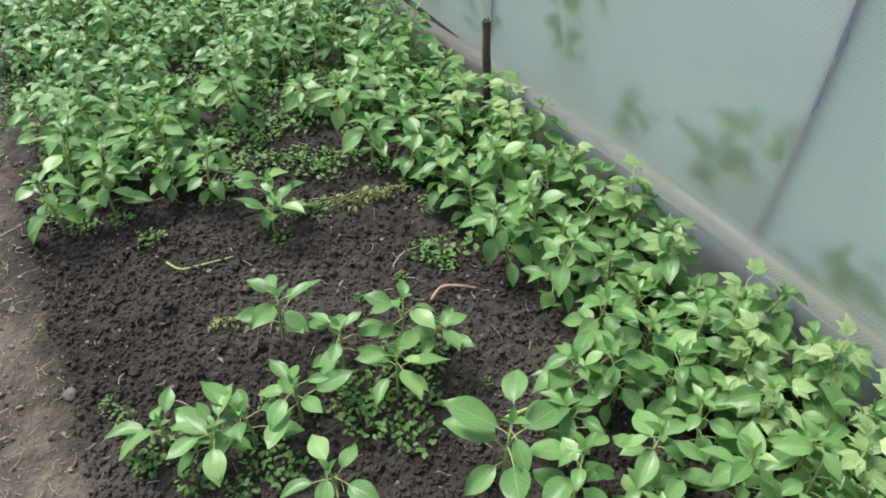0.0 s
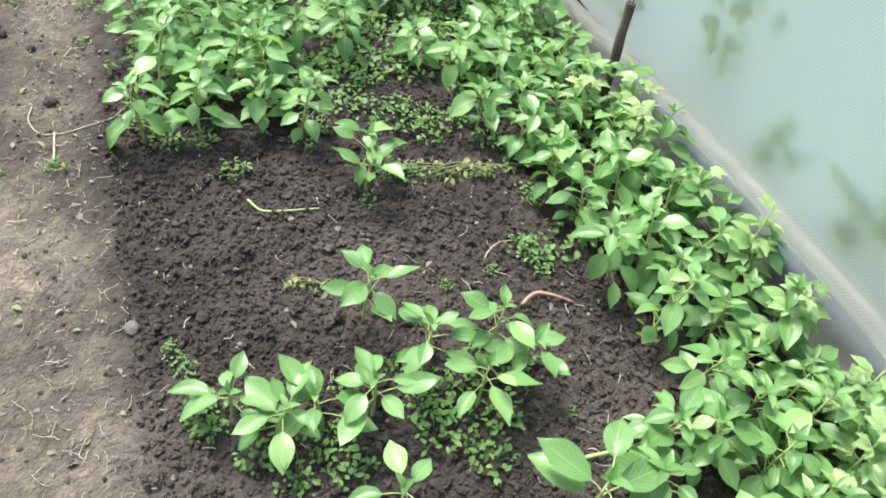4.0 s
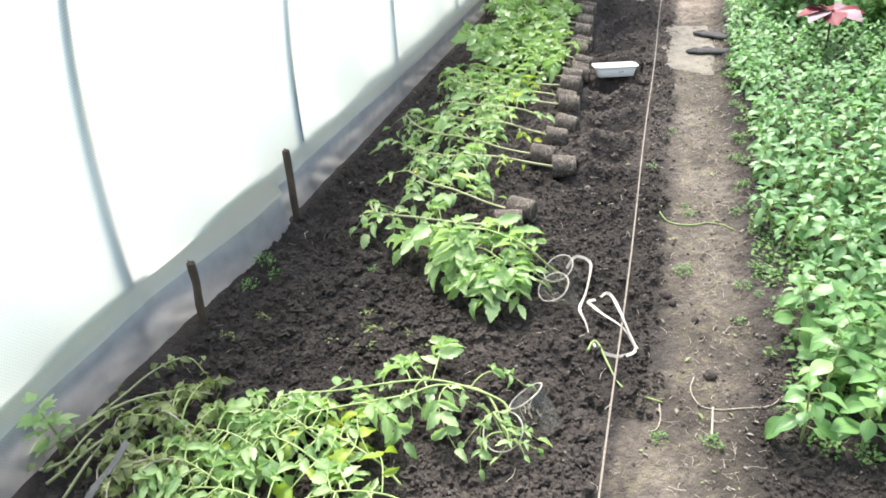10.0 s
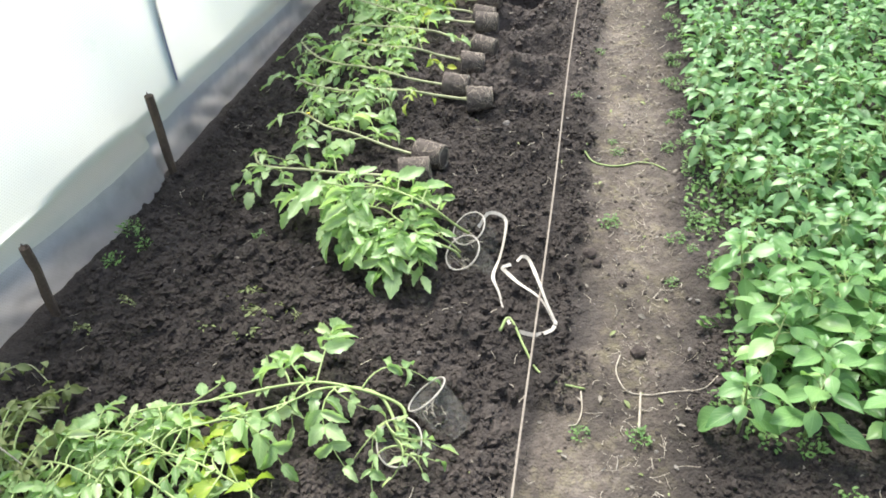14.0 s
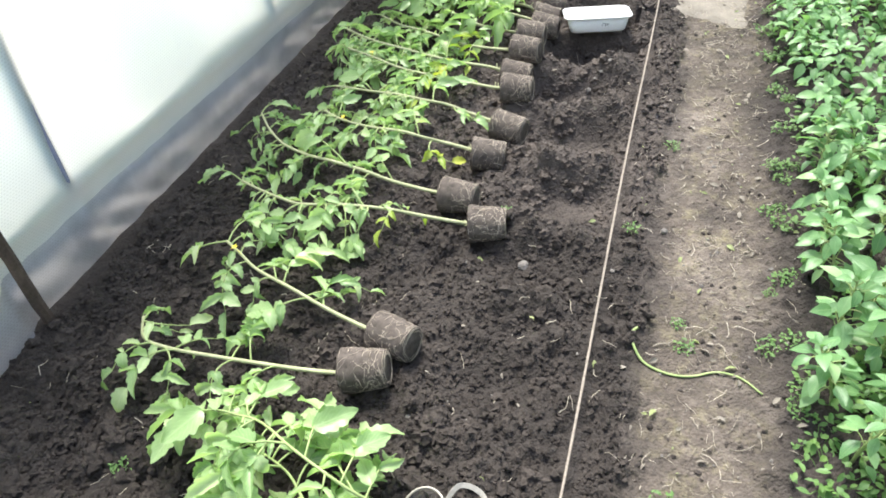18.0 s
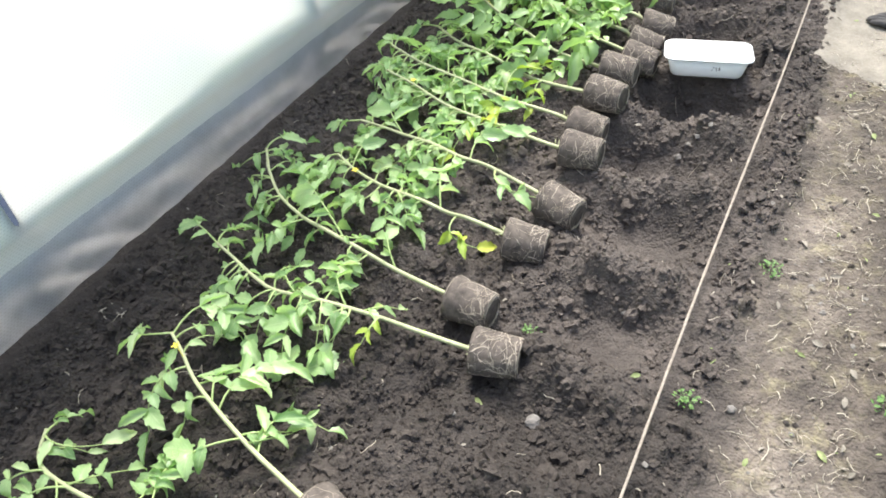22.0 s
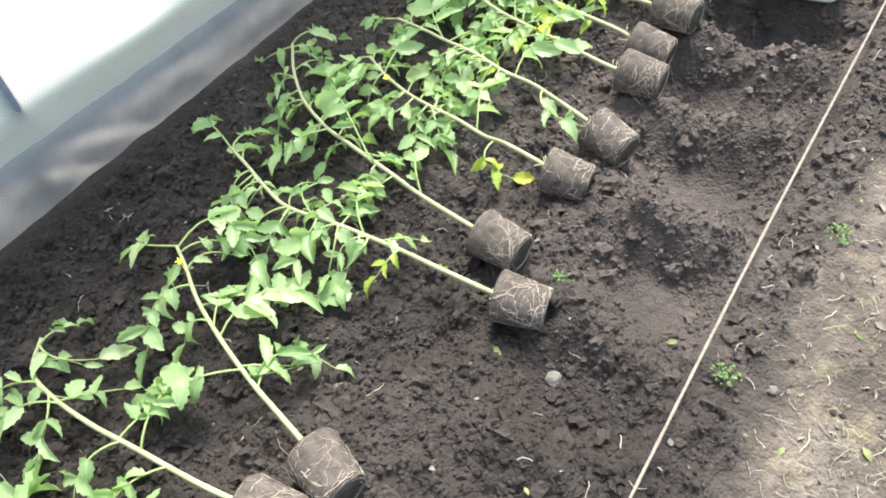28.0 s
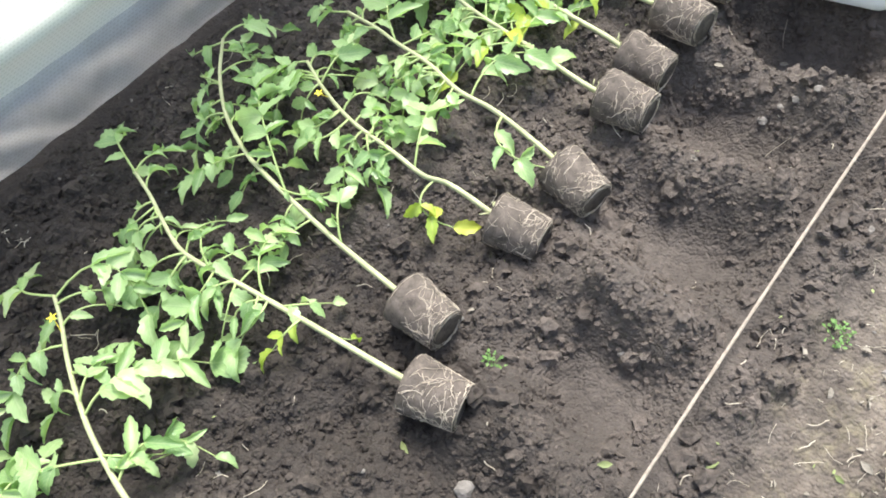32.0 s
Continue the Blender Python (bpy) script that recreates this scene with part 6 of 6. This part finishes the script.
litter = Geo()
rng = random.Random(31)
for k in range(2200):
    if k < 1800:
        x, y = rng.gauss(0.28, 0.085), 5.6 - 4.8 * rng.random() ** 1.5
        L, w = 0.008 + 0.05 * rng.random() ** 3, 0.0004 + 0.0009 * rng.random() ** 2
    elif k < 2040:
        x, y = rng.uniform(-1.35, 0.12), rng.uniform(1.5, 5.0)
        L, w = rng.uniform(0.012, 0.05), rng.uniform(0.0006, 0.0013)
    else:
        x, y = rng.uniform(0.45, 1.5), rng.uniform(0.6, 2.0)
        L, w = rng.uniform(0.012, 0.05), rng.uniform(0.0006, 0.0013)
    a, c = rng.uniform(0, 6.28), rng.uniform(-1.2, 1.2)
    pts = []
    for j in range(6):
        pts.append((x, y, gz(x, y) + 0.004 + 0.005 * rng.random()))
        x, y, a = x + L / 5 * math.cos(a), y + L / 5 * math.sin(a), a + c / 5 + rng.uniform(-0.4, 0.4)
    litter.add(tube(pts, w, 3, False))
tagged(new("straw_litter", litter.mesh("straw_litter", M_straw)), "dry straw, rootlets and thin stalks strewn on the ground", "litter", kind="stuff")
leafbits, palebits = Geo(), Geo()
for k in range(640):
    x, y = (rng.gauss(0.30, 0.085), rng.uniform(0.8, 5.5)) if k < 420 else ((rng.uniform(-1.3, 0.1), rng.uniform(1.6, 4.6)) if k < 540 else (rng.uniform(0.45, 1.5), rng.uniform(0.6, 1.9)))
    L = 0.006 + 0.02 * rng.random() ** 2
    (palebits if k % 4 else leafbits).add(blade(L, L * 0.55, 0.4, -0.6, 3, 2, 0, 0.1, 0.05, 0.45, k), pose(x, y, gz(x, y) + 0.005, rng.uniform(-25, 25), rng.uniform(-40, 40), rng.uniform(0, 360)))
tagged(new("leaf_litter", leafbits.mesh("leaf_litter", M_wilt)), "small wilted leaves strewn on the soil and path", "litter", kind="stuff")
tagged(new("dry_litter", palebits.mesh("dry_litter", M_sack)), "pale dry leaf scraps strewn on the soil and path", "litter", kind="stuff")

# pale flattened sacking on the far part of the path
v, f = [], []
nx, ny = 16, 44
for j in range(ny + 1):
    y = 4.78 + 0.85 * j / ny
    for i in range(nx + 1):
        e0, e1 = 0.075 + 0.05 * noise.noise(Vector((y * 5, 0, 3))) + 0.03 * noise.noise(Vector((y * 17, 0, 3))), 0.36 + 0.05 * noise.noise(Vector((y * 4, 8, 3))) + 0.03 * noise.noise(Vector((y * 15, 4, 3)))
        x = e0 + (e1 - e0) * i / nx
        yy = y - (0.12 * (i / nx) + 0.06 * noise.noise(Vector((x * 12, 2, 1)))) * (1 - j / ny)
        v.append((x, yy, gz(x, yy) + 0.007 + 0.006 * noise.noise(Vector((x * 14, yy * 14, 0))) - 0.008 * (i in (0, nx) or j in (0, ny))))
for j in range(ny):
    for i in range(nx):
        a = j * (nx + 1) + i
        f.append((a, a + 1, a + nx + 2, a + nx + 1))
thing("sacking", pose(0, 0, 0), "flattened pale sacking trodden into the path", "sacking", data=mesh("sacking", v, f, M_sack))

# ---- tall plants at the far end, the doorway and what lies behind it ----
def bush(x, y, height, spread, leaves, size, seed, name, label, category, group, mat=M_pepper_far, lobes=0.0):
    r = random.Random(seed)
    ob = thing(name, pose(x, y, gz(x, y) - 0.01), label, category, group)
    st, fol = Geo(), Geo()
    for k in range(7):
        a = r.uniform(0, 6.28)
        tip = Vector((0.7 * spread * math.cos(a), 0.7 * spread * math.sin(a), height * r.uniform(0.7, 0.95)))
        line = spline([(0, 0, -0.02), tip * 0.5 + Vector((0, 0, 0.1 * height)), tip], 4)
        st.add(tube(line, [0.006 - 0.0004 * j for j in range(len(line))], 4))
        for j in range(leaves // 7):
            p = line[r.randrange(3, len(line))] + Vector((r.gauss(0, 0.25 * spread), r.gauss(0, 0.25 * spread), r.gauss(0, 0.08 * height)))
            p.z = max(p.z, 0.04)
            L = size * r.uniform(0.6, 1.3)
            fol.add(blade(L, L * 0.6, 0.3, r.uniform(-1.0, 0.0), 5, 2, lobes, 0.0, 0.04, 0.42, j), Matrix.Translation(p) @ pose(0, 0, 0, r.uniform(-45, 25), r.uniform(-30, 30), r.uniform(0, 360)))
    place("stem", st.mesh("stem", M_stem), ob)
    place("foliage", fol.mesh("foliage", mat), ob)


M_bush = leaf_material("bush_leaf", (0.17, 0.30, 0.13), (0.32, 0.47, 0.22), (0.48, 0.60, 0.30), 0.38, 0.42, True)
rng = random.Random(41)
for k, (x, y, h, s) in enumerate(((0.86, 5.62, 0.40, 0.19), (1.10, 5.80, 0.46, 0.21), (1.36, 5.62, 0.44, 0.20), (1.60, 5.80, 0.48, 0.20), (1.74, 5.45, 0.44, 0.18), (0.80, 5.95, 0.36, 0.17), (1.45, 6.02, 0.45, 0.18), (1.76, 5.10, 0.38, 0.17), (1.20, 5.38, 0.34, 0.17), (1.50, 5.20, 0.34, 0.17))):
    bush(x, y, h * 1.2, s * 1.4, 380, 0.062, 400 + k, "bushy_plant", "tall bushy green plant at the end of the bed", "bushy plant", "tall plants at the end", M_bush)
M_hedge = leaf_material("hedge_leaf", (0.02, 0.06, 0.015), (0.05, 0.12, 0.03), (0.12, 0.20, 0.05), 0.55, 0.3, True)
for k, (x, y, h, s) in enumerate(((-0.35, 7.6, 0.8, 0.35), (0.15, 7.8, 0.9, 0.4), (0.7, 7.7, 0.85, 0.4), (1.3, 7.4, 0.8, 0.4), (1.9, 7.6, 0.9, 0.4), (-1.0, 7.3, 0.7, 0.35), (0.4, 8.6, 1.4, 0.6), (-0.5, 8.8, 1.3, 0.6), (1.4, 8.8, 1.4, 0.6), (-1.6, 7.6, 0.8, 0.4), (2.4, 7.2, 0.8, 0.4),
                                   (0.12, 7.0, 0.42, 0.24), (0.55, 7.1, 0.46, 0.26), (0.9, 6.9, 0.44, 0.24), (-0.3, 6.52, 0.42, 0.2), (-0.65, 6.5, 0.40, 0.2), (-1.0, 6.5, 0.42, 0.2), (-0.85, 6.62, 0.34, 0.2), (-0.45, 6.58, 0.36, 0.18), (-1.2, 6.6, 0.30, 0.18), (1.0, 6.6, 0.4, 0.2))):
    bush(x, y, h, s, 230, 0.07 + 0.03 * h, 430 + k, "shrub", "leafy green shrub growing outside the greenhouse", "shrub", "shrubs outside", M_hedge)
M_pressed = leaf_material("pressed_leaf", (0.16, 0.30, 0.12), (0.26, 0.42, 0.20), (0.34, 0.50, 0.26), 0.5, 0.7, True)
# weeds against the outside of the film
def pressed_weed(y, low, high, n, seed):
    """A weed whose leaves lie flat against the outside of the right film."""
    r = random.Random(seed)
    ob = thing("outdoor_weed", pose(0, 0, 0), "green weed pressed against the outside of the film", "weed", "weeds outside")
    st, fol = Geo(), Geo()
    base = Vector((RIGHT + 0.10, y + r.uniform(-0.05, 0.05), 0.02))
    for k in range(int(2.4 * n)):
        z = r.uniform(low, high)
        p = Vector((MID + arch(z) + 0.014 + 0.008 * r.random(), y + r.gauss(0, 0.055), z))
        st.add(tube([base, (base + p) / 2 + Vector((0.03, 0, 0.02)), p], 0.0018, 4, False))
        L = r.uniform(0.03, 0.068)
        fol.add(blade(L, L * 0.72, 0.1, -0.15, 6, 2, 0.1, 0.0, 0.02, 0.42, k), Matrix.Translation(p) @ pose(0, 0, 0, 0, 90, 0) @ pose(0, 0, 0, r.uniform(-8, 8), r.uniform(-8, 8), r.uniform(0, 360)))
    place("stem", st.mesh("stem", M_stem), ob)
    place("foliage", fol.mesh("foliage", M_pressed), ob)


for k, (y, lo, hi, n) in enumerate(((0.95, 0.28, 0.38, 5), (0.86, 0.28, 0.50, 8), (1.52, 0.32, 0.55, 9), (1.24, 0.26, 0.36, 5), (0.52, 0.22, 0.34, 6), (0.35, 0.25, 0.36, 6), (2.3, 0.2, 0.4, 8), (2.0, 0.2, 0.34, 5), (0.05, 0.2, 0.4, 8))):
    pressed_weed(y, lo, hi, n, 520 + k)
for k, (x, y, h, s, n) in enumerate(((-2.0, 1.1, 0.50, 0.28, 170), (-1.98, 1.7, 0.46, 0.26, 170), (-2.0, 2.3, 0.52, 0.26, 170), (-1.95, 2.9, 0.46, 0.26, 170), (-1.95, 3.5, 0.52, 0.26, 170), (-1.92, 4.1, 0.46, 0.26, 170), (-1.9, 4.7, 0.5, 0.26, 170), (-1.88, 5.3, 0.5, 0.26, 170), (-1.85, 5.9, 0.45, 0.26, 170))):
    bush(x, y, h, s, n, 0.08, 490 + k, "outdoor_weed", "green weed growing outside along the film", "weed", "weeds outside", M_hedge)

# a broken wooden frame and other lumber behind the doorway
lumber = thing("wooden_pallet", pose(0.25, 6.75, 0.02, 0, 0, 8), "dark weathered wooden frame leaning behind the doorway", "pallet")
for k, (a, b, w) in enumerate((((-0.45, 0, 0.10), (0.45, 0.05, 0.36), 0.05), ((-0.45, 0.02, 0.02), (0.45, 0.06, 0.20), 0.045), ((-0.10, 0, 0.0), (-0.06, 0.03, 0.36), 0.05), ((0.30, 0, 0.0), (0.26, 0.05, 0.42), 0.05), ((-0.42, 0.05, 0.24), (0.0, 0.1, 0.44), 0.04), ((0.05, 0.02, 0.06), (0.48, 0.05, 0.10), 0.06))):
    g = Geo().add(strip([a, tuple((p + q) / 2 for p, q in zip(a, b)), b], w, (0, 1, 0), 0.022))
    place("board", g.mesh("board", M_wood, False), lumber)
g = Geo()
bag = bmesh.new()
bmesh.ops.create_icosphere(bag, subdivisions=3, radius=0.09)
for vv in bag.verts:
    vv.co *= 1 + 0.4 * noise.noise(vv.co * 14) + 0.15 * noise.noise(vv.co * 40)
    vv.co.z *= 0.7
me = bpy.data.meshes.new("plastic_bag")
bag.to_mesh(me)
bag.free()
me.materials.append(M_bag)
thing("plastic_bag", pose(0.56, 6.78, 0.36), "crumpled pale blue plastic bag on the wooden frame", "plastic bag", data=me)
dand = thing("yellow_flower", pose(0.10, 6.42, gz(0.10, 6.42)), "yellow flowering plant by the doorway", "flower")
fl, st = Geo(), Geo()
for k in range(7):
    p = Vector((rng.uniform(-0.06, 0.06), rng.uniform(-0.05, 0.05), rng.uniform(0.10, 0.2)))
    st.add(tube([(0, 0, -0.01), p * 0.6, p], 0.002, 4))
    for j in range(7):
        fl.add(blade(0.02, 0.01, 0.2, -0.3, 3, 2, 0, 0.4), Matrix.Translation(p) @ pose(0, 0, 0, 10, 0, 51 * j))
place("stem", st.mesh("stem", M_stem), dand)
place("blossom", fl.mesh("blossom", M_flower), dand)

# a grey flat strip in the heap by the film
g = Geo().add(strip(spline(lying([(-1.26, 1.25, 0.06), (-1.238, 1.289, 0.09), (-1.205, 1.33, 0.125), (-1.176, 1.372, 0.15)], 0.01), 4), 0.022, (0.2, 0.1, 1), 0.0018))
thing("plastic_strip", pose(0, 0, 0), "grey flat plastic strip sticking out of the weed heap", "plastic strip", data=g.mesh("plastic_strip", M_post, False))
